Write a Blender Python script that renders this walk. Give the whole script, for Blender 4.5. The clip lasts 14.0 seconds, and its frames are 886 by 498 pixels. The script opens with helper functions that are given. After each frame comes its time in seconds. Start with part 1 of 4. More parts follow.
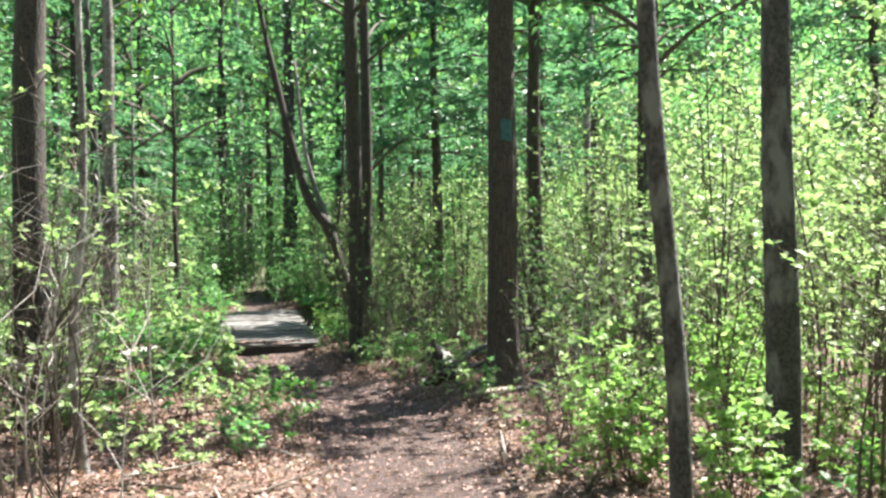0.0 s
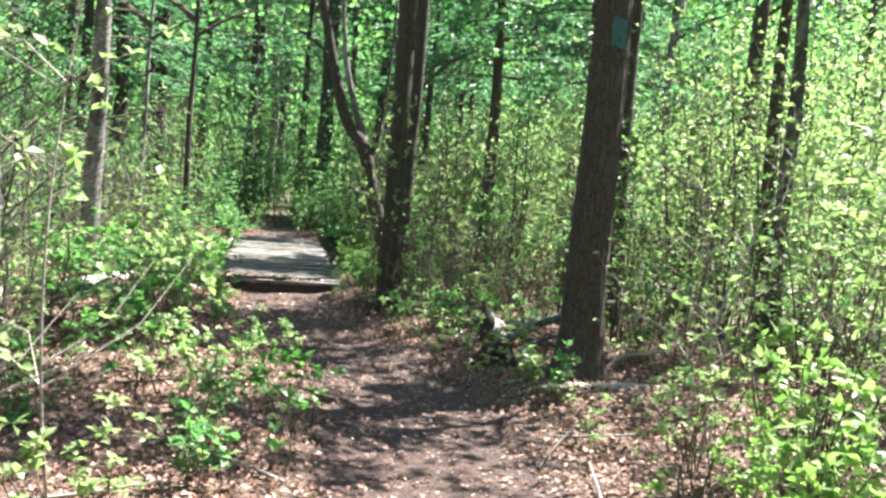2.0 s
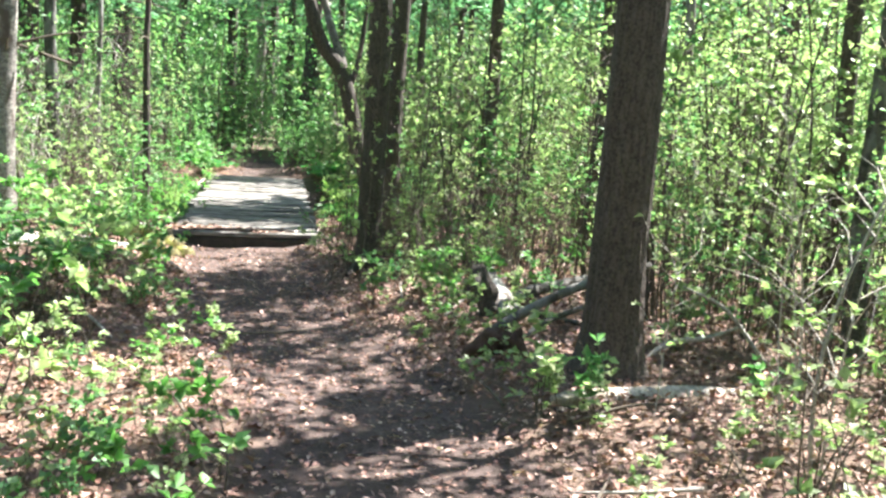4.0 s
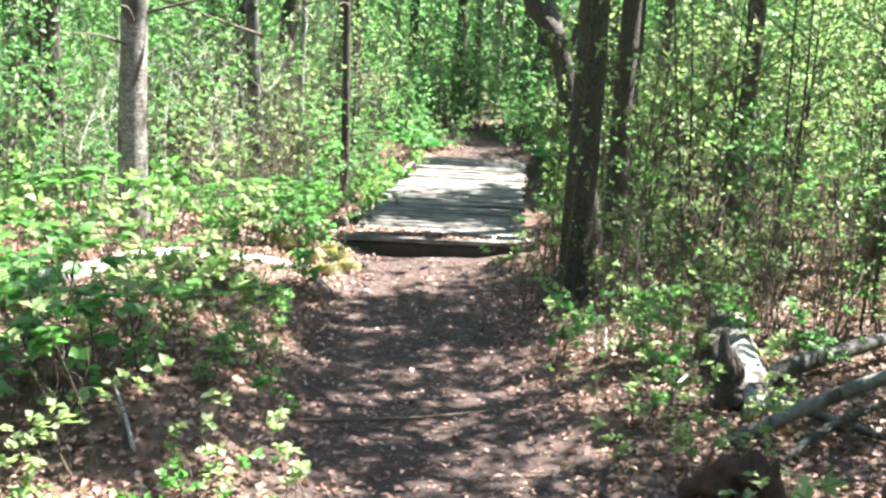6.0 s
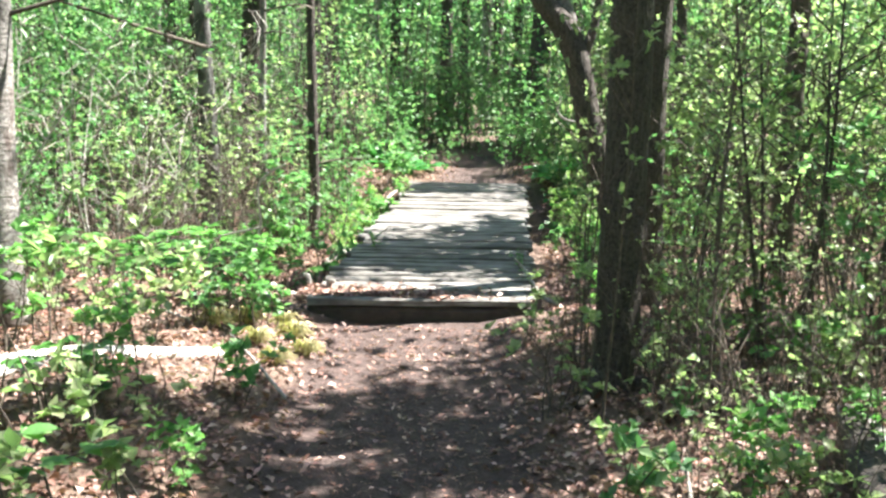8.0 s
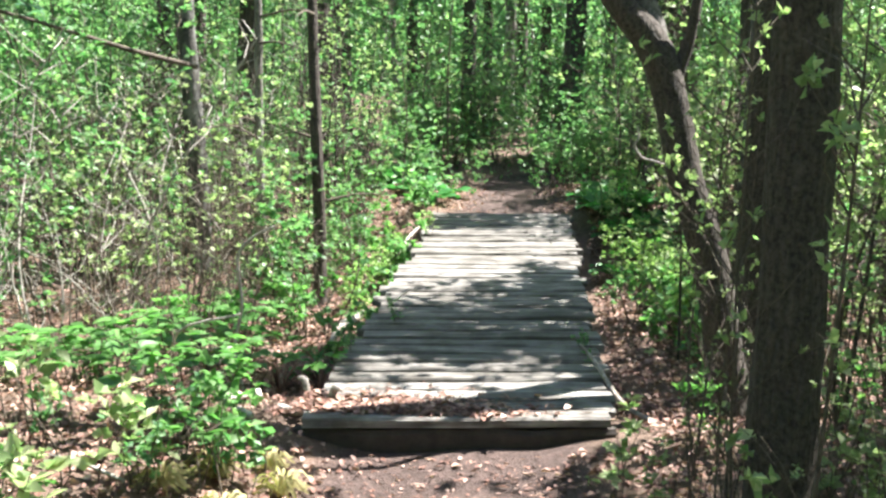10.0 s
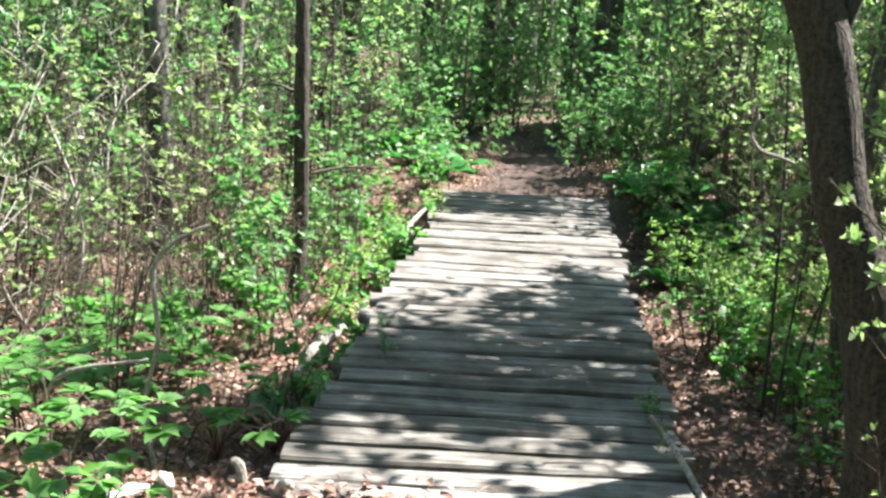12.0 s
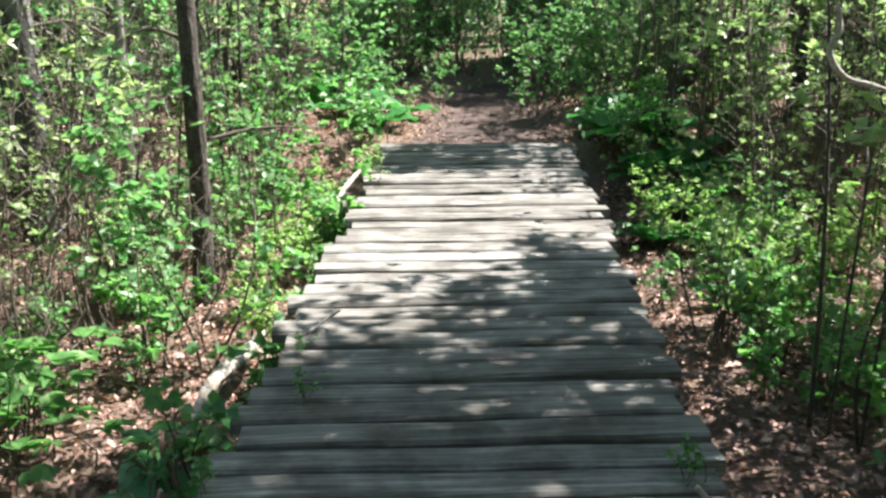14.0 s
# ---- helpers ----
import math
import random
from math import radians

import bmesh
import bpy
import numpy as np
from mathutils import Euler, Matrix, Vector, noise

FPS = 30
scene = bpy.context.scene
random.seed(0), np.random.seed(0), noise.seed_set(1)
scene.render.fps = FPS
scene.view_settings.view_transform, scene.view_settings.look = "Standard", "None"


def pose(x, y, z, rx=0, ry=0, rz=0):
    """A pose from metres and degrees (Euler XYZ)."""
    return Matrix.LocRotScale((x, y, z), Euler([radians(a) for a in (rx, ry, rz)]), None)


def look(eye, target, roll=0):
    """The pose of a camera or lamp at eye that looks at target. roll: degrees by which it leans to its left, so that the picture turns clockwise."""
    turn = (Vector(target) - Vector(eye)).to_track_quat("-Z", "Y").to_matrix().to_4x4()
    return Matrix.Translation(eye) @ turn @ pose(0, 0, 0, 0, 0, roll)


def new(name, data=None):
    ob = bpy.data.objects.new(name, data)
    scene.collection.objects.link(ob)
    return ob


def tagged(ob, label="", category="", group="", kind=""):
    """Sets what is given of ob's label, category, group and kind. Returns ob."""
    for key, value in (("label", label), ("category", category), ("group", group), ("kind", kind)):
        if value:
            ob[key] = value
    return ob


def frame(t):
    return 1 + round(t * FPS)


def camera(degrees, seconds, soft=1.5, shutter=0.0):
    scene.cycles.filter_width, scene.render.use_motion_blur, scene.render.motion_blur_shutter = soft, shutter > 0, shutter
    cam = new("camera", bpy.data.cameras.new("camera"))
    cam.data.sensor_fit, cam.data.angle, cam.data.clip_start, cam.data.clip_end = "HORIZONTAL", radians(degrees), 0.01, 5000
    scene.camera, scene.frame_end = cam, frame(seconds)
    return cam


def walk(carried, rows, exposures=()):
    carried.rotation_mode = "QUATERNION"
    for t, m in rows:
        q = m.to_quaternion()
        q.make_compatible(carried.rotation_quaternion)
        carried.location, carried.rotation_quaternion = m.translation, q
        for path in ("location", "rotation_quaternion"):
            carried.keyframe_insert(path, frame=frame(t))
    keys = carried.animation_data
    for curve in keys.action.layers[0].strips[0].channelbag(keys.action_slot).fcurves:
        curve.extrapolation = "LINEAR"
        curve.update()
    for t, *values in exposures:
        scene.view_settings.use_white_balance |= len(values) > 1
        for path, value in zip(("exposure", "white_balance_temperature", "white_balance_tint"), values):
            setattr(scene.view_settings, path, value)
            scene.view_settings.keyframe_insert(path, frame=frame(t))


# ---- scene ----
cam = camera(46.0, 14.0, soft=2.6)
PATH = [
    (0, (-0.24, -15.943, 1.1), (0.126, -13.977, 1.119), -1.1),
    (0.5, (-0.259, -15.319, 1.084), (0.054, -13.344, 1.113), 0.1),
    (1, (-0.288, -14.657, 1.078), (0.04, -12.686, 0.992), -0.9),
    (1.5, (-0.063, -13.911, 1.102), (0.295, -11.946, 0.986), -0.3),
    (2, (-0.034, -13.362, 1.066), (0.278, -11.388, 0.97), 4.8),
    (2.5, (0.006, -12.784, 1.086), (0.307, -10.816, 0.895), 2.7),
    (2.7, (0.067, -12.571, 1.1), (0.359, -10.604, 0.881), 4.5),
    (4.8, (0.645, -10.689, 1.251), (0.961, -8.731, 0.996), 2.4),
    (5, (0.736, -10.442, 1.291), (1.011, -8.483, 0.993), 1.0),
    (5.5, (0.82, -9.875, 1.304), (0.797, -7.905, 0.96), 2.8),
    (6, (0.849, -9.311, 1.283), (0.681, -7.345, 0.954), 3.2),
    (6.5, (0.838, -8.784, 1.23), (0.712, -6.813, 0.912), -0.5),
    (7, (0.82, -8.272, 1.288), (0.662, -6.314, 0.91), 2.7),
    (7.5, (0.714, -7.785, 1.306), (0.619, -5.827, 0.911), 3.0),
    (8, (0.678, -7.295, 1.266), (0.524, -5.323, 0.964), 1.2),
    (8.2, (0.675, -7.095, 1.277), (0.497, -5.126, 0.973), 1.8),
    (10.3, (0.362, -5.111, 1.454), (0.16, -3.145, 1.15), -0.1),
    (10.5, (0.35, -4.915, 1.444), (0.1, -2.946, 1.195), -1.0),
    (11, (0.258, -4.468, 1.395), (0.014, -2.495, 1.177), 0.2),
    (11.5, (0.18, -4.028, 1.394), (-0.003, -2.061, 1.083), 0.8),
    (12, (0.16, -3.578, 1.387), (-0.03, -1.623, 1.006), 3.5),
    (12.5, (0.081, -3.181, 1.332), (-0.117, -1.238, 0.902), 2.5),
    (13, (0.09, -2.793, 1.284), (-0.074, -0.847, 0.852), 0.8),
    (13.5, (0.093, -2.479, 1.299), (-0.053, -0.536, 0.848), 1.6),
    (14, (0.089, -2.187, 1.29), (-0.006, -0.25, 0.802), 0.1),
]
walk(cam, [(t, look(eye, target, roll)) for t, eye, target, roll in PATH], [(0, 2.2), (2.5, 2.45), (5, 2.85), (7.5, 2.7), (10.5, 2.32), (12.5, 2.2), (14, 2.1)])

# ---- light ----
SUN_AZ, SUN_EL = radians(58), radians(57)     # azimuth from +y towards +x
world = bpy.data.worlds.new("sky")
scene.world = world
world.use_nodes = True
wn = world.node_tree
sky = wn.nodes.new("ShaderNodeTexSky")
sky.sky_type, sky.sun_disc = "NISHITA", False
sky.sun_elevation, sky.sun_rotation = SUN_EL, SUN_AZ
wn.links.new(sky.outputs[0], wn.nodes["Background"].inputs[0])
wn.nodes["Background"].inputs[1].default_value = 0.062
sun = new("sun", bpy.data.lights.new("sun", "SUN"))
sun.data.energy, sun.data.angle, sun.data.color = 5.0, radians(0.5), (1.0, 0.97, 0.92)
SUN_WAY = Vector((math.sin(SUN_AZ) * math.cos(SUN_EL), math.cos(SUN_AZ) * math.cos(SUN_EL), math.sin(SUN_EL)))
sun.matrix_world = look(SUN_WAY * 60, (0, 0, 0))


# ---- materials ----
def material(name):
    m = bpy.data.materials.new(name)
    m.use_nodes = True
    nt = m.node_tree
    return m, nt, nt.nodes["Principled BSDF"]


def node(nt, kind, **inputs):
    n = nt.nodes.new(kind)
    for key, value in inputs.items():
        n.inputs[key.replace("_", " ")].default_value = value
    return n


def ramp(nt, fac, stops):
    r = nt.nodes.new("ShaderNodeValToRGB")
    while len(r.color_ramp.elements) < len(stops):
        r.color_ramp.elements.new(0.5)
    for e, (p, c) in zip(r.color_ramp.elements, stops):
        e.position, e.color = p, (*c, 1)
    nt.links.new(fac, r.inputs[0])
    return r.outputs[0]


def mix(nt, fac, a, b, mode="MIX"):
    m = nt.nodes.new("ShaderNodeMix")
    m.data_type, m.blend_type = "RGBA", mode
    for socket, value in ((m.inputs[0], fac), (m.inputs[6], a), (m.inputs[7], b)):
        if hasattr(value, "links"):
            nt.links.new(value, socket)
        elif isinstance(value, tuple):
            socket.default_value = (*value, 1)
        else:
            socket.default_value = value
    return m.outputs[2]


def bump(nt, bsdf, height, strength=0.5, distance=0.02):
    b = node(nt, "ShaderNodeBump", Strength=strength, Distance=distance)
    nt.links.new(height, b.inputs["Height"])
    nt.links.new(b.outputs[0], bsdf.inputs["Normal"])


def coords(nt, scale=(1, 1, 1)):
    c = nt.nodes.new("ShaderNodeTexCoord")
    m = nt.nodes.new("ShaderNodeMapping")
    m.inputs["Scale"].default_value = scale
    nt.links.new(c.outputs["Object"], m.inputs[0])
    return m.outputs[0]


def noise_tex(nt, vec, scale, detail=5.0, rough=0.6):
    n = node(nt, "ShaderNodeTexNoise", Scale=scale, Detail=detail, Roughness=rough)
    nt.links.new(vec, n.inputs["Vector"])
    return n.outputs["Fac"]


def bark_material(name, dark, mid, light, across=26.0, along=5.0, patch=None, depth=0.03):
    m, nt, b = material(name)
    v = coords(nt, (across, across, along))
    vor = node(nt, "ShaderNodeTexVoronoi", Scale=1.0)
    vor.feature = "DISTANCE_TO_EDGE"
    warp = noise_tex(nt, coords(nt, (across * 0.5, across * 0.5, along)), 1.0, 3)
    add = nt.nodes.new("ShaderNodeVectorMath")
    add.operation = "MULTIPLY_ADD"
    add.inputs[1].default_value = (1.6, 1.6, 1.6)
    nt.links.new(warp, add.inputs[0])
    nt.links.new(v, add.inputs[2])
    nt.links.new(add.outputs[0], vor.inputs["Vector"])
    fine = noise_tex(nt, coords(nt), 60, 6)
    base = ramp(nt, vor.outputs["Distance"], [(0.0, dark), (0.16, mid), (0.6, light)])
    col = mix(nt, 0.55, base, ramp(nt, fine, [(0.3, dark), (0.62, light)]))
    if patch:
        big = noise_tex(nt, coords(nt, (6, 6, 3)), 1.0, 4)
        col = mix(nt, ramp(nt, big, [(0.5, (0, 0, 0)), (0.6, (1, 1, 1))]), col, patch)
    nt.links.new(col, b.inputs["Base Color"])
    b.inputs["Roughness"].default_value = 0.92
    h = mix(nt, 0.35, vor.outputs["Distance"], fine)
    bump(nt, b, h, 0.9, depth)
    return m


def leaf_material(name, stops, through_share=0.52, rough=0.45):
    m, nt, b = material(name)
    geo = nt.nodes.new("ShaderNodeNewGeometry")
    col = ramp(nt, geo.outputs["Random Per Island"], stops)
    vein = noise_tex(nt, coords(nt), 45, 3)
    col = mix(nt, 0.35, col, ramp(nt, vein, [(0.35, (0.45, 0.45, 0.4)), (0.65, (1, 1, 1))]), "MULTIPLY")
    nt.links.new(col, b.inputs["Base Color"])
    b.inputs["Roughness"].default_value = rough
    t = nt.nodes.new("ShaderNodeBsdfTranslucent")
    warm = mix(nt, 1.0, col, (0.99, 1.27, 0.8), "MULTIPLY")
    nt.links.new(warm, t.inputs[0])
    s = nt.nodes.new("ShaderNodeMixShader")
    s.inputs[0].default_value = through_share
    nt.links.new(b.outputs[0], s.inputs[1])
    nt.links.new(t.outputs[0], s.inputs[2])
    nt.links.new(s.outputs[0], nt.nodes["Material Output"].inputs[0])
    return m


BARK_PINE = bark_material("pine_bark", (0.016, 0.011, 0.009), (0.058, 0.044, 0.037), (0.125, 0.1, 0.086), 24, 5)
BARK_OAK = bark_material("oak_bark", (0.014, 0.01, 0.008), (0.05, 0.038, 0.03), (0.12, 0.1, 0.085), 34, 6)
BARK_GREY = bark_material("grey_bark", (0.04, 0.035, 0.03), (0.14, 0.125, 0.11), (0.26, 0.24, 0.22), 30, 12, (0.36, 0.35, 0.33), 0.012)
BARK_PALE = bark_material("pale_bark", (0.07, 0.06, 0.05), (0.3, 0.28, 0.26), (0.58, 0.56, 0.52), 16, 20, (0.11, 0.09, 0.075), 0.01)
BARK_MAPLE = bark_material("maple_bark", (0.016, 0.014, 0.012), (0.055, 0.05, 0.044), (0.105, 0.1, 0.092), 22, 16, (0.16, 0.158, 0.146), 0.014)
BARK_BIRCH = bark_material("birch_bark", (0.03, 0.023, 0.02), (0.15, 0.125, 0.11), (0.44, 0.42, 0.39), 9, 26, (0.09, 0.068, 0.058), 0.012)
TWIG = bark_material("twig_bark", (0.03, 0.022, 0.016), (0.09, 0.068, 0.05), (0.17, 0.14, 0.11), 60, 20, None, 0.004)
TWIG_PALE = bark_material("dead_twig", (0.14, 0.12, 0.1), (0.34, 0.31, 0.28), (0.5, 0.47, 0.43), 60, 20, None, 0.004)
DEADWOOD = bark_material("dead_wood", (0.1, 0.08, 0.065), (0.34, 0.3, 0.26), (0.56, 0.52, 0.47), 40, 4, (0.22, 0.18, 0.14), 0.015)
LEAF_YELLOW = leaf_material("young_leaf", [(0.0, (0.2, 0.29, 0.125)), (0.5, (0.33, 0.41, 0.2)), (1.0, (0.52, 0.55, 0.33))])
LEAF_GREEN = leaf_material("green_leaf", [(0.0, (0.085, 0.215, 0.085)), (0.5, (0.155, 0.315, 0.135)), (1.0, (0.3, 0.44, 0.2))])
LEAF_FRESH = leaf_material("fresh_leaf", [(0.0, (0.2, 0.34, 0.1)), (0.5, (0.3, 0.44, 0.15)), (1.0, (0.44, 0.55, 0.23))])
LEAF_HERB = leaf_material("herb_leaf", [(0.0, (0.09, 0.22, 0.06)), (0.6, (0.15, 0.33, 0.1)), (1.0, (0.24, 0.42, 0.14))])
LEAF_OLIVE = leaf_material("olive_leaf", [(0.0, (0.12, 0.14, 0.06)), (0.5, (0.2, 0.23, 0.09)), (1.0, (0.42, 0.45, 0.2))])
LEAF_DARK = leaf_material("canopy_leaf", [(0.0, (0.04, 0.09, 0.02)), (0.6, (0.08, 0.15, 0.03)), (1.0, (0.13, 0.2, 0.04))])
NEEDLE = leaf_material("needles", [(0.0, (0.06, 0.16, 0.095)), (0.6, (0.12, 0.255, 0.155)), (1.0, (0.19, 0.34, 0.21))], 0.45)
DRY_LEAF = leaf_material("dry_leaf", [(0.0, (0.08, 0.04, 0.03)), (0.35, (0.21, 0.1, 0.075)), (0.7, (0.4, 0.215, 0.17)), (1.0, (0.62, 0.43, 0.36))], 0.15, 0.6)


def ground_material():
    m, nt, b = material("forest_floor")
    v = coords(nt)
    fine, mid, big = noise_tex(nt, v, 70, 6, 0.7), noise_tex(nt, v, 16, 5), noise_tex(nt, v, 0.9, 4)
    litter = ramp(nt, mid, [(0.25, (0.035, 0.023, 0.017)), (0.45, (0.12, 0.075, 0.052)), (0.62, (0.24, 0.15, 0.11)), (0.8, (0.4, 0.28, 0.22))])
    litter = mix(nt, 0.5, litter, ramp(nt, fine, [(0.3, (0.04, 0.026, 0.02)), (0.7, (0.36, 0.25, 0.19))]))
    soil = ramp(nt, fine, [(0.28, (0.027, 0.016, 0.013)), (0.55, (0.11, 0.072, 0.062)), (0.8, (0.33, 0.245, 0.222))])
    soil = mix(nt, 0.45, soil, ramp(nt, mid, [(0.35, (0.029, 0.017, 0.014)), (0.7, (0.2, 0.135, 0.117))]))
    tread = nt.nodes.new("ShaderNodeAttribute")
    tread.attribute_name = "tread"
    edge = nt.nodes.new("ShaderNodeMath")
    edge.operation = "MULTIPLY_ADD"
    nt.links.new(mid, edge.inputs[0])
    edge.inputs[1].default_value = 0.8
    nt.links.new(tread.outputs["Fac"], edge.inputs[2])
    col = mix(nt, ramp(nt, edge.outputs[0], [(0.72, (0, 0, 0)), (1.02, (1, 1, 1))]), litter, soil)
    col = mix(nt, 0.4, col, ramp(nt, big, [(0.35, (0.55, 0.52, 0.5)), (0.65, (1, 1, 1))]), "MULTIPLY")
    nt.links.new(col, b.inputs["Base Color"])
    b.inputs["Roughness"].default_value = 0.95
    bump(nt, b, mix(nt, 0.5, fine, mid), 1.0, 0.045)
    return m


def plank_material():
    m, nt, b = material("weathered_plank")
    info = nt.nodes.new("ShaderNodeObjectInfo")
    c = nt.nodes.new("ShaderNodeTexCoord")
    shift = nt.nodes.new("ShaderNodeVectorMath")
    shift.operation = "MULTIPLY_ADD"
    shift.inputs[1].default_value = (37, 19, 11)
    nt.links.new(info.outputs["Random"], shift.inputs[0])
    nt.links.new(c.outputs["Object"], shift.inputs[2])
    mp = nt.nodes.new("ShaderNodeMapping")
    mp.inputs["Scale"].default_value = (2.6, 46, 46)
    nt.links.new(shift.outputs[0], mp.inputs[0])
    grain = noise_tex(nt, mp.outputs[0], 1.0, 6, 0.65)
    blot = noise_tex(nt, shift.outputs[0], 5.0, 5)
    col = ramp(nt, grain, [(0.24, (0.055, 0.049, 0.044)), (0.5, (0.205, 0.194, 0.183)), (0.76, (0.5, 0.485, 0.47))])
    col = mix(nt, 0.8, col, ramp(nt, blot, [(0.38, (0.28, 0.25, 0.225)), (0.6, (1, 1, 1))]), "MULTIPLY")
    tone = ramp(nt, info.outputs["Random"], [(0.0, (0.72, 0.7, 0.66)), (1.0, (1.05, 1.04, 1.02))])
    col = mix(nt, 1.0, col, tone, "MULTIPLY")
    nt.links.new(col, b.inputs["Base Color"])
    b.inputs["Roughness"].default_value = 0.75
    bump(nt, b, grain, 0.6, 0.006)
    return m


GROUND, PLANK = ground_material(), plank_material()


def plain(name, color, rough=0.9, scale=14.0):
    m, nt, b = material(name)
    n = noise_tex(nt, coords(nt), scale, 6, 0.7)
    nt.links.new(mix(nt, 1.0, ramp(nt, n, [(0.3, (0.5, 0.5, 0.5)), (0.7, (1.15, 1.15, 1.15))]), color, "MULTIPLY"), b.inputs["Base Color"])
    b.inputs["Roughness"].default_value = rough
    bump(nt, b, n, 0.5, 0.01)
    return m


BLAZE = plain("blaze_paint", (0.045, 0.13, 0.14), 0.7, 30)
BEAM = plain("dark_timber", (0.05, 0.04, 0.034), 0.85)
ROTTEN = plain("rotten_wood", (0.08, 0.045, 0.032), 0.95, 30)
FAR_WOOD = plain("far_woods", (0.12, 0.2, 0.07), 1.0, 0.6)


# ---- mesh helpers ----
def mesh_from(name, verts, faces, mat, smooth=False):
    me = bpy.data.meshes.new(name)
    me.from_pydata([tuple(v) for v in verts], [], faces)
    if smooth:
        me.polygons.foreach_set("use_smooth", [True] * len(me.polygons))
    me.materials.append(mat)
    me.update()
    return me


def part(name, me, parent=None, label="", at=None):
    ob = new(name, me)
    if parent is not None:
        ob.parent = parent
    if at is not None:
        ob.matrix_basis = at
    if label:
        ob["label"] = label
    return ob


def tube(points, radii, sides=8, rough=0.0, seed=0, cap=True, lobes=0.0):
    """Verts and faces of a tapered limb along a line of points."""
    pts = [Vector(p) for p in points]
    verts, faces = [], []
    side = None
    for i, p in enumerate(pts):
        way = (pts[min(i + 1, len(pts) - 1)] - pts[max(i - 1, 0)]).normalized()
        side = (side - way * side.dot(way)).normalized() if side else way.orthogonal().normalized()
        up = way.cross(side)
        for k in range(sides):
            a = 2 * math.pi * k / sides
            r = radii[i]
            if rough:
                r *= 1 + rough * noise.noise(Vector((math.cos(a) * 2.2 + seed, math.sin(a) * 2.2, i * 0.45 + seed * 3)))
            if lobes and i < 3:
                r *= 1 + lobes * (3 - i) / 3 * max(0.0, math.cos(a * 4 + seed))
            verts.append(p + (side * math.cos(a) + up * math.sin(a)) * r)
    n = len(pts)
    for i in range(n - 1):
        for k in range(sides):
            a, b2 = i * sides + k, i * sides + (k + 1) % sides
            faces.append((a, b2, b2 + sides, a + sides))
    if cap:
        faces.append(tuple(range(sides))[::-1])
        faces.append(tuple(range((n - 1) * sides, n * sides)))
    return verts, faces


class Build:
    """Collects pieces into one mesh."""

    def __init__(self):
        self.verts, self.faces = [], []

    def add(self, verts, faces):
        k = len(self.verts)
        self.verts += verts
        self.faces += [tuple(i + k for i in f) for f in faces]

    def mesh(self, name, mat, smooth=False):
        return mesh_from(name, self.verts, self.faces, mat, smooth)


def smooth_line(points, per=4):
    """A Catmull-Rom line through the points."""
    p = [Vector(q) for q in points]
    p = [p[0] * 2 - p[1]] + p + [p[-1] * 2 - p[-2]]
    out = []
    for i in range(1, len(p) - 2):
        for k in range(per):
            t = k / per
            a, b2, c, d = p[i - 1], p[i], p[i + 1], p[i + 2]
            out.append(0.5 * (2 * b2 + (c - a) * t + (2 * a - 5 * b2 + 4 * c - d) * t * t + (3 * b2 - a - 3 * c + d) * t ** 3))
    return out + [p[-2]]


def leaf_arrays(centers, ways, normals, length, width, fold=0.18, full=False):
    """Leaves folded along the midrib, from numpy arrays; full ones are rounder, with eight triangles."""
    w = ways / np.linalg.norm(ways, axis=1, keepdims=True)
    s = np.cross(normals, w)
    s /= np.linalg.norm(s, axis=1, keepdims=True) + 1e-9
    u = np.cross(w, s)
    l, h = np.reshape(length, (-1, 1)) * np.ones((len(w), 1)), np.reshape(width, (-1, 1)) * np.ones((len(w), 1))
    base, tip = centers, centers + w * l - u * l * 0.12
    mid = centers + w * l * 0.45
    if not full:
        left, right = mid + s * h * 0.55 + u * h * fold, mid - s * h * 0.55 + u * h * fold
        verts = np.stack([base, left, tip, right], 1).reshape(-1, 3)
        k = 4 * np.arange(len(w))[:, None]
        return verts, np.stack([k + [0, 2, 1], k + [0, 3, 2]], 1).reshape(-1, 3)
    low, high = centers + w * l * 0.25, centers + w * l * 0.68 - u * l * 0.03
    rim = [q + e * s * h * r + u * h * fold for e in (1, -1) for q, r in ((low, 0.42), (mid, 0.5), (high, 0.34))]
    verts = np.stack([base, mid, tip] + rim, 1).reshape(-1, 3)
    k = 9 * np.arange(len(w))[:, None]
    tris = [(0, 1, 3), (3, 1, 4), (4, 1, 5), (5, 1, 2), (0, 6, 1), (6, 7, 1), (7, 8, 1), (8, 2, 1)]
    return verts, np.stack([k + list(q) for q in tris], 1).reshape(-1, 3)


def leaf_mesh(name, verts, tris, mat):
    me = bpy.data.meshes.new(name)
    me.vertices.add(len(verts))
    me.vertices.foreach_set("co", np.ravel(verts))
    me.loops.add(3 * len(tris))
    me.loops.foreach_set("vertex_index", np.ravel(tris))
    me.polygons.add(len(tris))
    me.polygons.foreach_set("loop_start", 3 * np.arange(len(tris)))
    me.update(calc_edges=True)
    me.materials.append(mat)
    return me


rng = np.random.default_rng(7)


def way_of(n, up=0.3):
    v = rng.normal(size=(n, 3))
    v[:, 2] = v[:, 2] * 0.6 + up
    return v / np.linalg.norm(v, axis=1, keepdims=True)


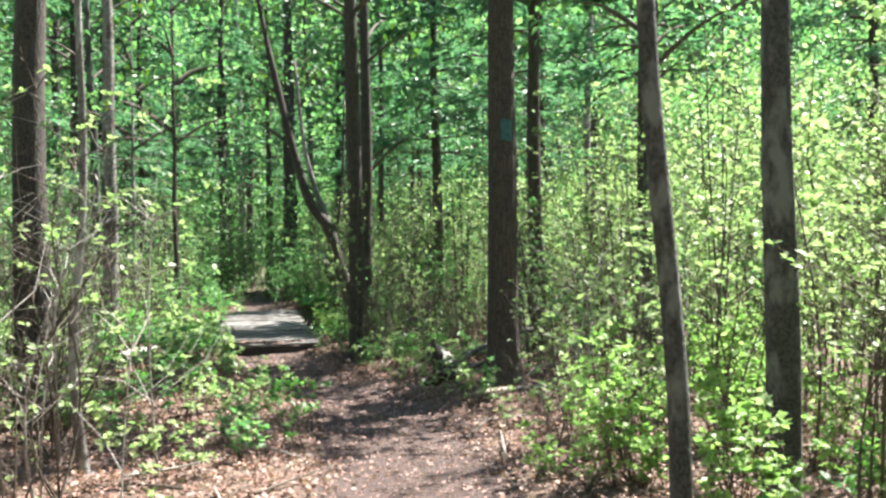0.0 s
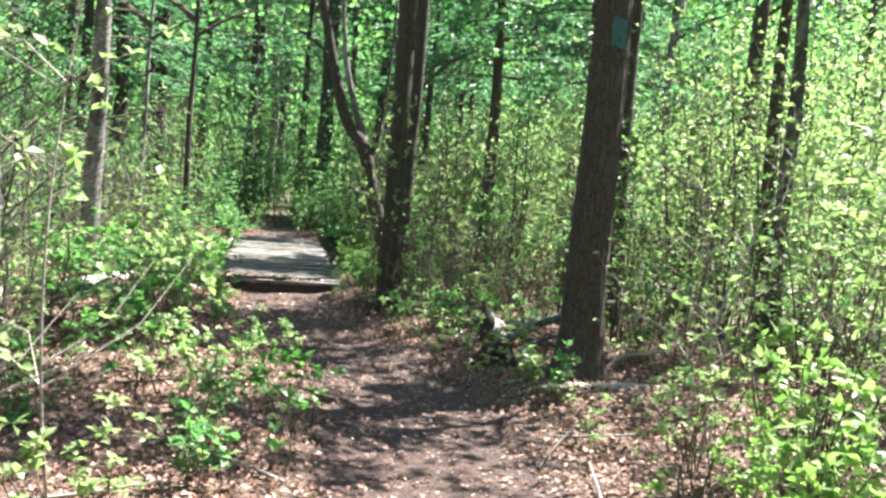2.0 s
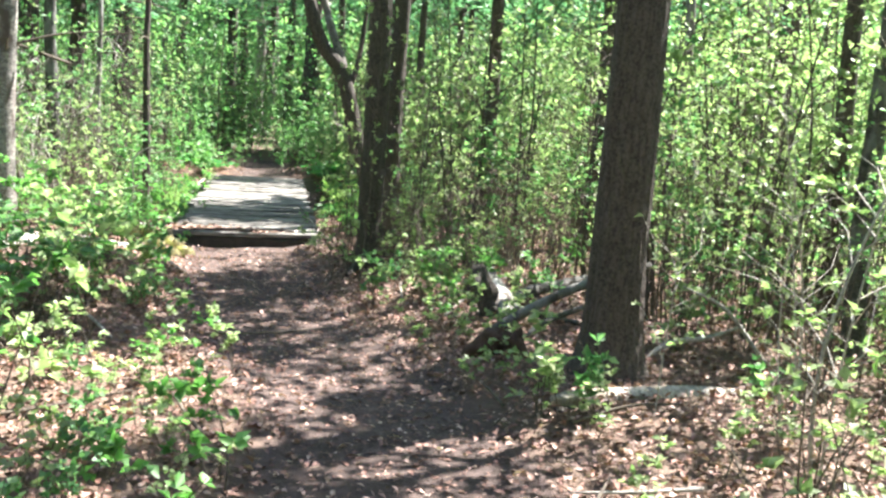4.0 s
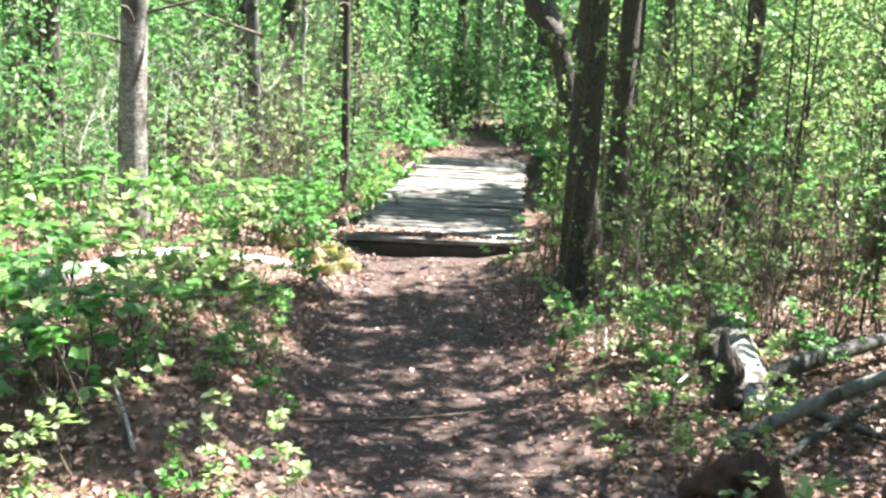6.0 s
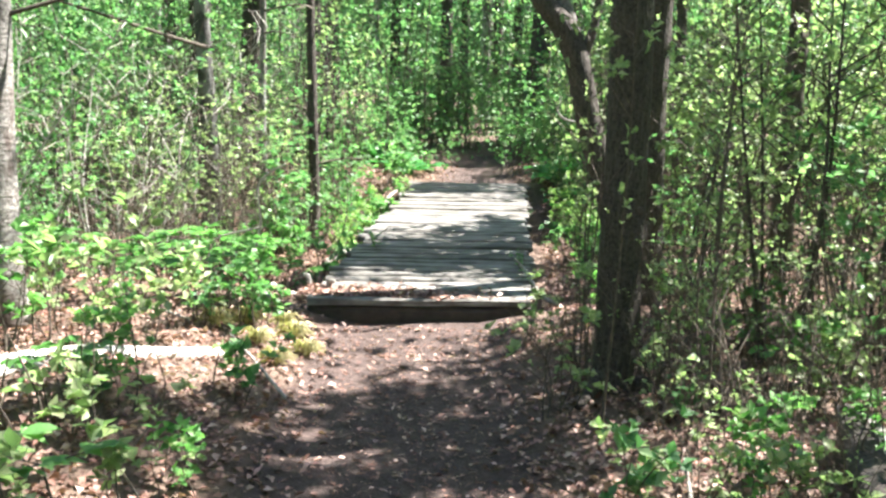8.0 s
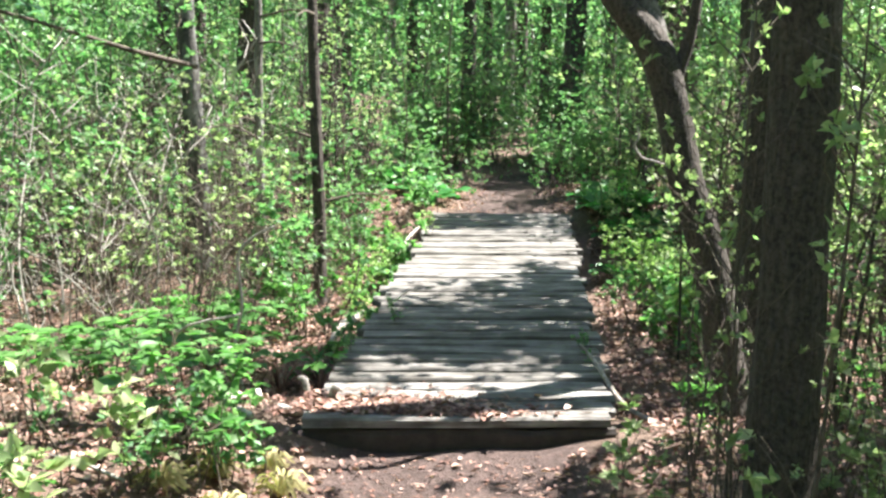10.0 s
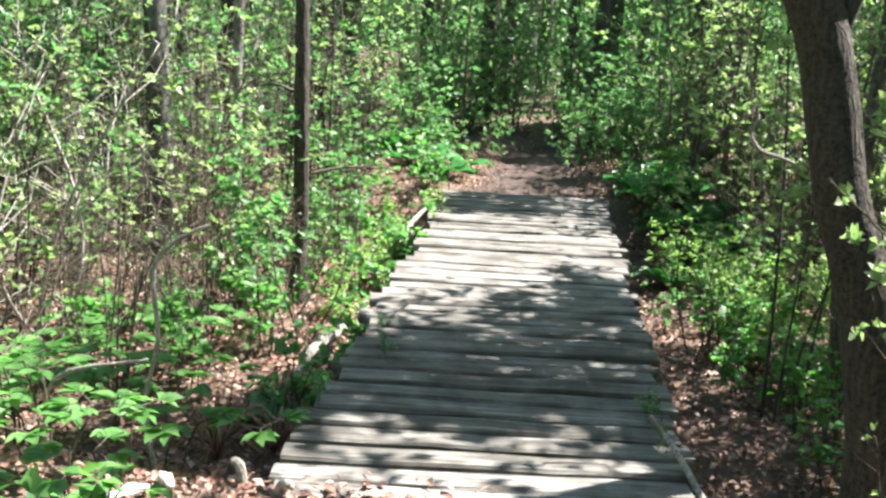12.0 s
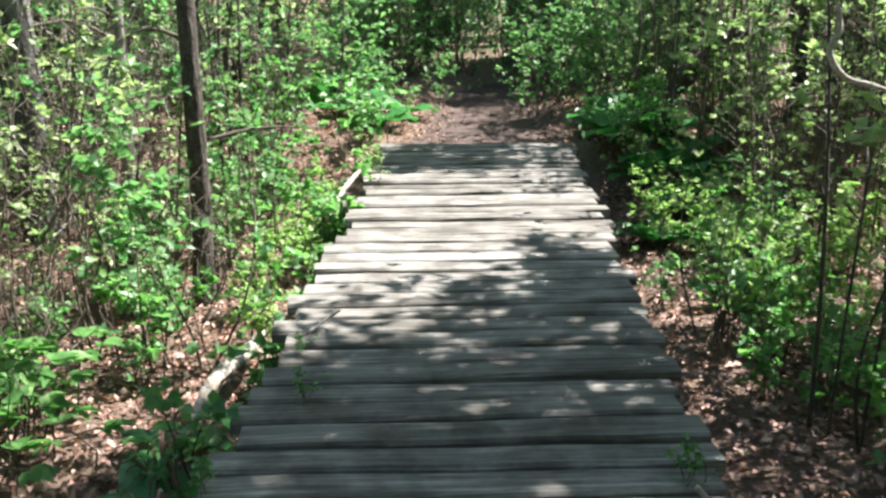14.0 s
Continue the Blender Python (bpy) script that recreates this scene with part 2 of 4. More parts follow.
# ---- the lie of the land ----
TRAIL = ((-24.0, 0.2), (-14.0, 0.35), (-9.6, 0.75), (-7.0, 0.9), (-5.8, 0.66), (-4.3, 0.3), (-2.4, 0.12), (-1.0, 0.05), (0.0, 0.0), (6.5, 0.05), (8.6, 0.05), (9.8, 0.35), (11.0, 1.6), (13.0, 4.5), (20.0, 14.0))
LEVEL = ((-40.0, -0.5), (-16.0, -0.42), (-10.0, -0.3), (-6.0, -0.24), (-3.2, -0.28), (-1.4, -0.28), (-0.75, -0.21), (-0.4, -0.26), (0.3, -0.45), (4.8, -0.4), (5.95, 0.05), (9.0, 0.12), (14.0, 0.3), (40.0, 1.0))


def line(table, y):
    return float(np.interp(y, [a for a, _ in table], [b for _, b in table]))


def ground_z(x, y):
    off = x - line(TRAIL, y)
    bank = 0.10 * min(1.0, max(0.0, (abs(off) - 0.35) / 0.7))
    left = 0.25 * min(1.0, max(0.0, (-off - 0.5) / 0.9)) * max(0.0, 1 - abs(y + 3.2) / 4.0)
    right = 0.1 * min(1.0, max(0.0, (off - 0.8) / 1.0)) * max(0.0, 1 - abs(y + 4.5) / 4.5)
    dip = -0.12 * max(0.0, 1 - abs(y - 3.0) / 3.2) * min(1.0, abs(off) / 2.0) if abs(off) < 6 else 0.0
    bumps = 0.05 * noise.noise(Vector((x * 0.9, y * 0.9, 3.0))) + 0.02 * noise.noise(Vector((x * 3.1, y * 3.1, 7.0)))
    return line(LEVEL, y) + bank + left + right + dip + bumps * min(1.0, 0.5 + abs(off))


def tread_of(x, y):
    off = abs(x - line(TRAIL, y))
    half = 0.42 + 0.12 * noise.noise(Vector((0.0, y * 0.8, 1.0)))
    return max(0.0, min(1.0, 1.0 - (off - half) / 0.35))


def build_ground():
    def steps(lo, hi, near_lo, near_hi, fine):
        out = list(np.arange(near_lo, near_hi, fine))
        s, p = fine, near_hi
        while p < hi:
            out.append(p)
            s *= 1.35
            p += s
        out.append(hi)
        s, p = fine, near_lo
        while p > lo:
            s *= 1.35
            p -= s
            out.append(max(p, lo))
        return sorted(set(round(float(v), 4) for v in out))
    xs, ys = steps(-400, 400, -4.0, 4.6, 0.1), steps(-400, 400, -17.0, 10.0, 0.1)
    verts = [(x, y, ground_z(x, y)) for y in ys for x in xs]
    n = len(xs)
    faces = [(j * n + i, j * n + i + 1, (j + 1) * n + i + 1, (j + 1) * n + i) for j in range(len(ys) - 1) for i in range(n - 1)]
    me = mesh_from("ground", verts, faces, GROUND, True)
    a = me.attributes.new("tread", "FLOAT", "POINT")
    a.data.foreach_set("value", [tread_of(v[0], v[1]) for v in verts])
    return tagged(part("ground", me), "brown leaf litter with a worn dirt footpath", "ground", kind="structure")


build_ground()


# ---- trees ----
def trunk_line(x, y, height, lean=(0, 0), wobble=0.03, seed=0, count=12, z=None):
    z0 = ground_z(x, y) - 0.12 if z is None else z
    out = []
    for i in range(count):
        f = i / (count - 1)
        f = f ** 1.4
        h = f * height
        out.append((x + lean[0] * h + wobble * noise.noise(Vector((seed, h * 0.6, 1))), y + lean[1] * h + wobble * noise.noise(Vector((seed, h * 0.6, 9))), z0 + h))
    return out


def crown_mesh(name, count, radius, low, high, size, mat, seed):
    """An uneven crown of many small leaves in clumps round a stem along z."""
    r = np.random.default_rng(seed)
    clumps = max(12, count // 22)
    f = r.random(clumps)
    a = r.random(clumps) * 2 * math.pi
    reach = radius * (0.25 + 0.75 * np.sqrt(r.random(clumps))) * (1.05 - 0.75 * f)
    c = np.stack([np.cos(a) * reach, np.sin(a) * reach, low + (high - low) * f], 1)
    pick = r.integers(0, clumps, count)
    p = c[pick] + r.normal(size=(count, 3)) * [0.32, 0.32, 0.16]
    w = r.normal(size=(count, 3))
    n = r.normal(size=(count, 3)) + [0, 0, 1.2]
    v, t = leaf_arrays(p, w, n, size * (0.7 + 0.6 * r.random(count)), size * 0.6)
    return leaf_mesh(name, v, t, mat), c


def limb_mesh(name, centers, low, mat, seed, count=16):
    r = np.random.default_rng(seed)
    b = Build()
    for c in centers[:count]:
        z = max(low * 0.8, c[2] - 0.5 * math.hypot(c[0], c[1]))
        mid = (c[0] * 0.5, c[1] * 0.5, (z + c[2]) * 0.5 + 0.1)
        b.add(*tube(smooth_line([(0, 0, z), mid, tuple(c)], 3), np.linspace(0.035, 0.008, 7), 5))
    return b.mesh(name, mat, True)


def tree(name, label, x, y, radius, height, mat, lean=(0, 0), sides=14, crown=None, flare=1.5, wobble=0.05, seed=0, group="woodland trees", stub_count=0):
    root = new(name)
    z0 = ground_z(x, y)
    root.location = (x, y, z0)
    pts = [(px - x, py - y, pz - z0) for px, py, pz in trunk_line(x, y, height, lean, wobble, seed, 16)]
    f = np.linspace(0, 1, 16) ** 1.4
    radii = radius * (1 - 0.72 * f) * (1 + (flare - 1) * np.exp(-f * height / 0.14))
    v, fc = tube(pts, radii, sides, 0.16, seed, lobes=0.12)
    part("trunk", mesh_from("trunk", v, fc, mat, True), root)
    r = random.Random(seed)
    for _ in range(stub_count):
        h = r.uniform(0.8, min(height * 0.8, 4.0))
        a = r.uniform(0, 6.28)
        length = r.uniform(0.25, 0.9)
        o = Vector((lean[0] * h, lean[1] * h, h))
        way = Vector((math.cos(a), math.sin(a), r.uniform(-0.15, 0.35)))
        part("dead_branch", mesh_from("dead_branch", *tube(smooth_line([o, o + way * length * 0.5 + Vector((0, 0, 0.04)), o + way * length], 3), np.linspace(0.014, 0.004, 7), 5), TWIG, True), root)
    if crown:
        me, limbs = crown
        top = part("crown", me, root)
        top["kind"] = "stuff"
        top.location = (lean[0] * height * 0.8, lean[1] * height * 0.8, 0)
        bough = part("crown_branchwork", limbs, root)
        bough["kind"] = "stuff"
        bough.location = top.location
    return tagged(root, label, "tree", group)


def crown_kind(name, count, radius, low, high, size, mat, seed):
    me, c = crown_mesh(name, count, radius, low, high, size, mat, seed)
    return me, limb_mesh(name + "_limbs", c, low, TWIG, seed)


CROWNS = [crown_kind("crown", 420, 2.0, 5.5, 11.0, 0.16, LEAF_DARK, 11), crown_kind("crown", 230, 1.7, 5.0, 10.0, 0.15, LEAF_DARK, 12), crown_kind("crown", 420, 1.3, 4.2, 7.5, 0.13, LEAF_GREEN, 13)]

SHADE = crown_kind("crown", 900, 1.3, 3.6, 6.2, 0.12, LEAF_GREEN, 15)

# the marked pine beside the path
def furrowed_trunk(radius, height, flare, seed):
    """A trunk whose bark stands in long broken plates."""
    sides, rings = 72, 90
    verts, faces = [], []
    for i in range(rings):
        f = (i / (rings - 1)) ** 1.7
        h = f * height - 0.12
        base = radius * (1 - 0.7 * f) * (1 + (flare - 1) * math.exp(-max(h, 0) / 0.16))
        for k in range(sides):
            a = 2 * math.pi * k / sides
            warp = noise.noise(Vector((math.cos(a) * 1.5, math.sin(a) * 1.5, h * 2.2 + seed))) * 0.5
            n = noise.noise(Vector((math.cos(a + warp * 0.25) * 6.5, math.sin(a + warp * 0.25) * 6.5, h * 1.6 + seed)))
            cut = noise.noise(Vector((math.cos(a) * 5, math.sin(a) * 5, h * 7 + seed)))
            groove = max(0.0, 1 - abs(n) * 5.0) * 0.011 + max(0.0, 1 - abs(cut) * 6.0) * 0.004
            r = base * (1 + 0.05 * noise.noise(Vector((math.cos(a), math.sin(a), h * 0.7)))) - groove
            verts.append((0.012 * h + r * math.cos(a), r * math.sin(a), h))
    for i in range(rings - 1):
        for k in range(sides):
            q, w = i * sides + k, i * sides + (k + 1) % sides
            faces.append((q, w, w + sides, q + sides))
    return mesh_from("trunk", verts, faces, BARK_PINE, True)


pine = new("pine_tree")
pine.location = (2.14, -6.2, ground_z(2.14, -6.2))
part("trunk", furrowed_trunk(0.158, 12.0, 1.4, 3), pine)
tagged(pine, "tall dark pine with furrowed bark and teal blaze", "tree", "woodland trees")
def blaze_mesh():
    verts, faces = [], []
    for j in range(5):
        for i in range(5):
            a = radians(-108 + i * 11 + 2.0 * math.sin(j * 2.1))
            verts.append((0.148 * math.cos(a), 0.148 * math.sin(a), (j - 2) * 0.05 + 0.01 * math.sin(i * 1.7)))
    for j in range(4):
        for i in range(4):
            faces.append((j * 5 + i, j * 5 + i + 1, (j + 1) * 5 + i + 1, (j + 1) * 5 + i))
    return mesh_from("paint_blaze", verts, faces, BLAZE)
part("paint_blaze", blaze_mesh(), pine, "faded teal painted blaze", pose(0.03, -0.002, 2.42))

# the oak beside the path, and behind it a straight one and a leaning one
def line_trunk(points, radii, seed, mat=None, sides=16, lobes=0.15):
    pts = smooth_line(points, 5)
    r = np.interp(np.linspace(0, 1, len(pts)), np.linspace(0, 1, len(radii)), radii)
    return mesh_from("trunk", *tube(pts, r, sides, 0.18, seed, lobes=lobes), mat or BARK_OAK, True)


def rooted(name, x, y):
    ob = new(name)
    ob.location = (x, y, ground_z(x, y))
    return ob


near_oak = rooted("oak_tree", 1.16, -2.2)
part("trunk", line_trunk([(0, 0, -0.12), (0, 0, 0.12), (-0.01, 0, 0.6), (0.0, 0.02, 1.6), (-0.02, 0.0, 3.2), (-0.06, 0.03, 9.0)], [0.15, 0.12, 0.108, 0.1, 0.095, 0.05], 5), near_oak)
part("root", line_trunk([(0.02, 0.0, 0.1), (0.14, -0.1, 0.02), (0.3, -0.22, -0.03)], [0.05, 0.045, 0.02], 15, None, 8, 0), near_oak)
part("root", line_trunk([(-0.02, 0.0, 0.1), (-0.12, -0.12, 0.02), (-0.2, -0.28, -0.04)], [0.05, 0.04, 0.02], 16, None, 8, 0), near_oak)
part("crown", CROWNS[1][0], near_oak)["kind"] = "stuff"
part("crown_branchwork", CROWNS[1][1], near_oak)["kind"] = "stuff"
tagged(near_oak, "dark rough oak trunk close beside the path", "tree", "woodland trees")

far_oak = rooted("oak_tree", 1.6, 0.48)
part("trunk", line_trunk([(0, 0, -0.12), (0, 0, 0.15), (0.0, 0, 0.7), (-0.01, 0.02, 1.8), (0.02, 0.0, 3.4), (0.0, 0.03, 9.0)], [0.14, 0.115, 0.1, 0.095, 0.088, 0.045], 8), far_oak)
part("crown", CROWNS[1][0], far_oak)["kind"] = "stuff"
part("crown_branchwork", CROWNS[1][1], far_oak)["kind"] = "stuff"
tagged(far_oak, "dark straight oak trunk behind saplings", "tree", "woodland trees")

LEANER = Vector((1.36, -0.1, ground_z(1.36, -0.1)))
leaner = rooted("leaning_tree", LEANER.x, LEANER.y)
part("trunk", line_trunk([Vector(p) - LEANER for p in ((1.38, -0.1, LEANER.z - 0.1), (1.33, -0.1, 0.1), (1.25, -0.1, 0.57), (1.1, -0.08, 1.03), (0.95, -0.05, 1.62), (0.68, -0.02, 2.0), (0.45, 0.0, 2.8), (0.18, 0.0, 3.95), (-0.1, 0.1, 5.4))], [0.13, 0.1, 0.092, 0.088, 0.085, 0.07, 0.06, 0.05, 0.025], 4, None, 14), leaner)
# paler bark than the trunk's stands in for sun on this limb
part("fork_limb", line_trunk([Vector(p) - LEANER for p in ((0.98, -0.05, 1.55), (0.93, 0.0, 1.78), (0.78, 0.06, 2.2), (0.62, 0.15, 2.9), (0.5, 0.2, 4.2))], [0.055, 0.05, 0.042, 0.035, 0.02], 6, BARK_GREY, 10, 0), leaner, "limb forking off, its sunlight put in as paler bark")
part("fork_limb", line_trunk([Vector(p) - LEANER for p in ((1.02, -0.06, 1.45), (1.12, -0.04, 1.8), (1.2, 0.0, 2.6), (1.24, 0.1, 3.6))], [0.035, 0.028, 0.02, 0.012], 7, None, 8, 0), leaner)
tagged(leaner, "dark leaning forked trunk, sunlit along its top", "tree", "woodland trees")

# trunks that stand near the path
tree("birch_tree", "pale blotched birch trunk in sun", -1.92, -2.3, 0.1, 9.0, BARK_BIRCH, (-0.008, 0.0), 16, CROWNS[1], 1.3, 0.05, 21, stub_count=7)
tree("maple_tree", "grey maple trunk leaning slightly over low plants", -2.94, 4.55, 0.108, 9.0, BARK_MAPLE, (-0.035, 0.0), 14, CROWNS[1], 1.4, 0.06, 22, stub_count=3)
tree("maple_tree", "slender dark trunk beside the boardwalk", -1.5, 3.25, 0.06, 6.5, BARK_OAK, (-0.004, 0.0), 10, CROWNS[2], 1.3, 0.05, 23, stub_count=6)
tree("maple_tree", "slender grey trunk among shrubs", -2.4, 4.7, 0.05, 7.0, BARK_GREY, (0.004, 0.0), 10, CROWNS[2], 1.3, 0.05, 24, stub_count=5)
tree("maple_tree", "slim grey trunk with dark bands of bark", 1.57, -11.7, 0.052, 8.0, BARK_MAPLE, (-0.036, 0.0), 12, CROWNS[2], 1.2, 0.05, 25)
tree("maple_tree", "banded grey trunk with flaking patches", 2.38, -11.05, 0.096, 9.0, BARK_MAPLE, (0.015, 0.0), 14, CROWNS[1], 1.4, 0.04, 26)
# the next two maples are added for the shade their crowns cast
tree("maple_tree", "leafy maple added to shade the path", 3.85, -5.7, 0.07, 7.0, BARK_MAPLE, (-0.01, 0.0), 12, SHADE, 1.3, 0.05, 29)
tree("maple_tree", "leafy maple added to shade the boardwalk", 1.85, 2.2, 0.05, 6.6, BARK_MAPLE, (-0.01, 0.0), 12, SHADE, 1.3, 0.05, 30)
tree("oak_tree", "dark rough oak trunk behind bare brush", -1.95, -7.2, 0.15, 10.0, BARK_OAK, (0.01, 0.0), 16, CROWNS[0], 1.4, 0.05, 27)
tree("maple_tree", "thin pale sapling trunk in brush", -1.25, -9.2, 0.035, 5.0, BARK_GREY, (0.0, 0.0), 8, CROWNS[2], 1.2, 0.1, 28)

# ---- fallen wood ----
BLEACHED = bark_material("bleached_wood", (0.3, 0.27, 0.24), (0.55, 0.52, 0.48), (0.72, 0.7, 0.66), 30, 4, (0.4, 0.36, 0.31), 0.01)
def log_thing(name, label, points, radii, mat, sides=10, rough=0.25, seed=1, category="log"):
    pts = smooth_line(points, 4)
    r = np.interp(np.linspace(0, 1, len(pts)), np.linspace(0, 1, len(radii)), radii)
    o = pts[0].copy()
    ob = part(name, mesh_from(name, *tube([p - o for p in pts], r, sides, rough, seed), mat, True))
    ob.location = o
    return tagged(ob, label, category)


def on_ground(x, y, up=0.0):
    return (x, y, ground_z(x, y) + up)


log_thing("fallen_log", "bleached fallen log in sunlit leaves", [on_ground(-2.6, -5.1, 0.01), on_ground(-1.9, -4.05, 0.02), on_ground(-1.42, -3.15, 0.0), on_ground(-0.84, -2.25, 0.01)], [0.055, 0.065, 0.05, 0.06, 0.035], BLEACHED, 14, 0.55, 3)
slab = new("broken_log")
slab.location = on_ground(1.7, -6.72, -0.02)
slab.scale = (1.0, 1.25, 1.35)
def slab_mesh():
    v, f = tube(smooth_line([(0, 0, 0.03), (0.35, 0.05, 0.045), (0.7, 0.1, 0.05), (1.15, 0.14, 0.03)], 4), [0.03, 0.06, 0.07, 0.075, 0.08, 0.078, 0.075, 0.07, 0.07, 0.065, 0.06, 0.05, 0.03], 10, 0.35, 8)
    return mesh_from("broken_wood", [(x, y, z if z < 0.06 else 0.06 + (z - 0.06) * 0.35) for x, y, z in v], f, DEADWOOD, True)
part("broken_wood", slab_mesh(), slab)
part("bark_strip", mesh_from("bark_strip", *tube(smooth_line([(0.0, -0.045, 0.0), (0.4, -0.02, 0.0), (0.9, 0.05, 0.0)], 4), [0.035, 0.04, 0.045, 0.045, 0.045, 0.045, 0.04, 0.04, 0.03], 7, 0.3, 2), BARK_OAK, True), slab, "dark bark left on the log's flank")
tagged(slab, "flat broken grey log beside the pine's foot", "log")

pale_log = log_thing("fallen_log", "pale-barked fallen log with a dark shaded flank", [on_ground(1.86, -4.9, 0.03), on_ground(1.89, -4.5, 0.07), on_ground(1.94, -4.0, 0.07), on_ground(2.0, -3.5, 0.08), on_ground(2.06, -3.12, 0.07)], [0.05, 0.085, 0.09, 0.085, 0.08, 0.06], BARK_PALE, 18, 0.25, 5)
# the flank's shade is built in as a dark tube beside the log
part("shaded_flank", mesh_from("shaded_flank", *tube(smooth_line([(-0.07, 0.06, 0.02), (-0.06, 0.4, 0.06), (-0.02, 0.85, 0.07), (0.05, 1.35, 0.1), (0.1, 1.7, 0.12)], 4), np.interp(np.linspace(0, 1, 17), (0, 0.2, 0.8, 1), (0.03, 0.06, 0.065, 0.03)), 12, 0.5, 45), BARK_OAK, True), pale_log, "dark strip added for the shade along the flank")
for k, (x, y, h) in enumerate(((1.74, -4.78, 0.34), (1.8, -4.7, 0.24))):
    log_thing("broken_stub", "dark broken stub standing beside the pale log", [on_ground(x, y, -0.05), on_ground(x - 0.01, y, h * 0.6), on_ground(x - 0.03, y + 0.01, h)], [0.05, 0.042, 0.014], BARK_OAK, 10, 0.5, 40 + k, "stump")
rotten = new("rotten_stump")
rotten.location = on_ground(1.58, -5.72, -0.03)
def rotten_mesh():
    v, f = tube(smooth_line([(-0.12, 0.06, 0.0), (-0.02, 0.02, 0.1), (0.06, -0.01, 0.15), (0.14, -0.05, 0.12), (0.24, -0.1, 0.03)], 4), [0.03, 0.045, 0.05, 0.055, 0.06, 0.055, 0.065, 0.06, 0.055, 0.06, 0.05, 0.05, 0.045, 0.04, 0.035, 0.03, 0.02], 14, 1.0, 21)
    return mesh_from("rotten_wood", v, f, ROTTEN, True)
part("rotten_wood", rotten_mesh(), rotten)
for k, (ax, ay, h) in enumerate(((0.0, 0.03, 0.2), (0.05, -0.02, 0.24), (0.09, 0.01, 0.17), (0.14, -0.04, 0.22))):
    part("splinter", mesh_from("splinter", *tube([(ax, ay, 0.08), (ax + 0.01, ay, h * 0.7), (ax + 0.03, ay - 0.01, h)], [0.035, 0.026, 0.006], 6, 0.5, 30 + k), ROTTEN, True), rotten)
tagged(rotten, "dark crumbling rotten stump beside the pine", "stump")
log_thing("fallen_branch", "grey fallen branch propped over leaf litter", [on_ground(1.78, -4.72, 0.03), on_ground(2.1, -4.4, 0.07), on_ground(2.5, -4.0, 0.12), on_ground(3.2, -3.3, 0.16)], [0.034, 0.042, 0.042, 0.034], BARK_MAPLE, 9, 0.25, 6, "branch")
log_thing("fallen_branch", "pale split branch lying in leaf litter", [on_ground(1.95, -4.62, 0.04), on_ground(2.15, -4.95, 0.03), on_ground(2.35, -5.2, 0.02)], [0.028, 0.024, 0.01], BARK_MAPLE, 8, 0.25, 7, "branch")
log_thing("fallen_branch", "thick dark branch leaning toward the pine", [on_ground(1.62, -5.24, -0.02), on_ground(1.75, -5.22, 0.05), (2.1, -5.2, 0.13), (2.45, -5.14, 0.26), (2.75, -5.05, 0.33)], [0.02, 0.03, 0.03, 0.028, 0.02], BARK_MAPLE, 10, 0.35, 11, "branch")
log_thing("fallen_branch", "forked grey branch under the thicker one", [on_ground(1.85, -5.45, 0.01), on_ground(2.0, -5.25, 0.06), on_ground(2.3, -4.95, 0.08), on_ground(2.7, -4.6, 0.1)], [0.012, 0.018, 0.017, 0.01], BARK_MAPLE, 8, 0.3, 19, "branch")
log_thing("edge_log", "bleached log lying along the boardwalk's edge", [on_ground(-1.02, 1.35, 0.1), on_ground(-1.0, 1.6, 0.17), on_ground(-0.93, 1.9, 0.2), on_ground(-0.94, 2.25, 0.15)], [0.012, 0.03, 0.034, 0.01], DEADWOOD, 10, 0.6, 12)
log_thing("edge_log", "slim pale pole along the boardwalk's far edge", [on_ground(-0.88, 3.7, 0.36), on_ground(-0.83, 4.2, 0.45), on_ground(-0.79, 4.7, 0.46)], [0.01, 0.02, 0.01], DEADWOOD, 7, 0.3, 13)
for x, y, lean, h, sd in ((-0.64, -0.5, (0.07, -0.03), 0.12, 1), (-0.74, -0.44, (-0.06, 0.02), 0.1, 2)):
    log_thing("root_stub", "short weathered root stub by the boardwalk", [on_ground(x, y, -0.05), on_ground(x + lean[0] * 0.4, y, h * 0.6 + 0.1), on_ground(x + lean[0], y + lean[1], h + 0.08)], [0.024, 0.018, 0.012], DEADWOOD, 8, 0.35, sd, "root")
log_thing("bent_root", "thin bent root by the boardwalk's corner", [(0.62, 0.28, 0.05), (0.7, 0.05, 0.0), (0.82, -0.25, -0.12), (1.0, -0.5, ground_z(1.0, -0.5))], [0.008, 0.012, 0.014, 0.01], DEADWOOD, 7, 0.2, 15, "root")
log_thing("curled_vine", "pale curled dead vine among low plants", [on_ground(-1.14, -0.2, -0.02), (-1.22, -0.12, 0.05), (-1.18, -0.1, 0.3), (-1.2, -0.1, 0.55), (-1.12, -0.1, 0.66), (-1.0, -0.1, 0.73)], [0.01, 0.009, 0.009, 0.01, 0.009, 0.004], TWIG_PALE, 7, 0.1, 16, "vine")
log_thing("curled_vine", "bare pale stick leaning in brush", [on_ground(-1.5, -0.3, -0.02), (-1.45, -0.35, 0.2), (-1.1, -0.4, 0.32)], [0.008, 0.008, 0.005], TWIG_PALE, 6, 0.1, 17, "vine")
log_thing("dead_limb", "bare dead limb reaching across the brush", [(-4.3, 1.6, 2.15), (-3.4, 1.8, 1.95), (-2.7, 2.2, 1.72), (-2.35, 2.75, 1.6)], [0.006, 0.012, 0.018, 0.022], TWIG, 7, 0.1, 18, "branch")
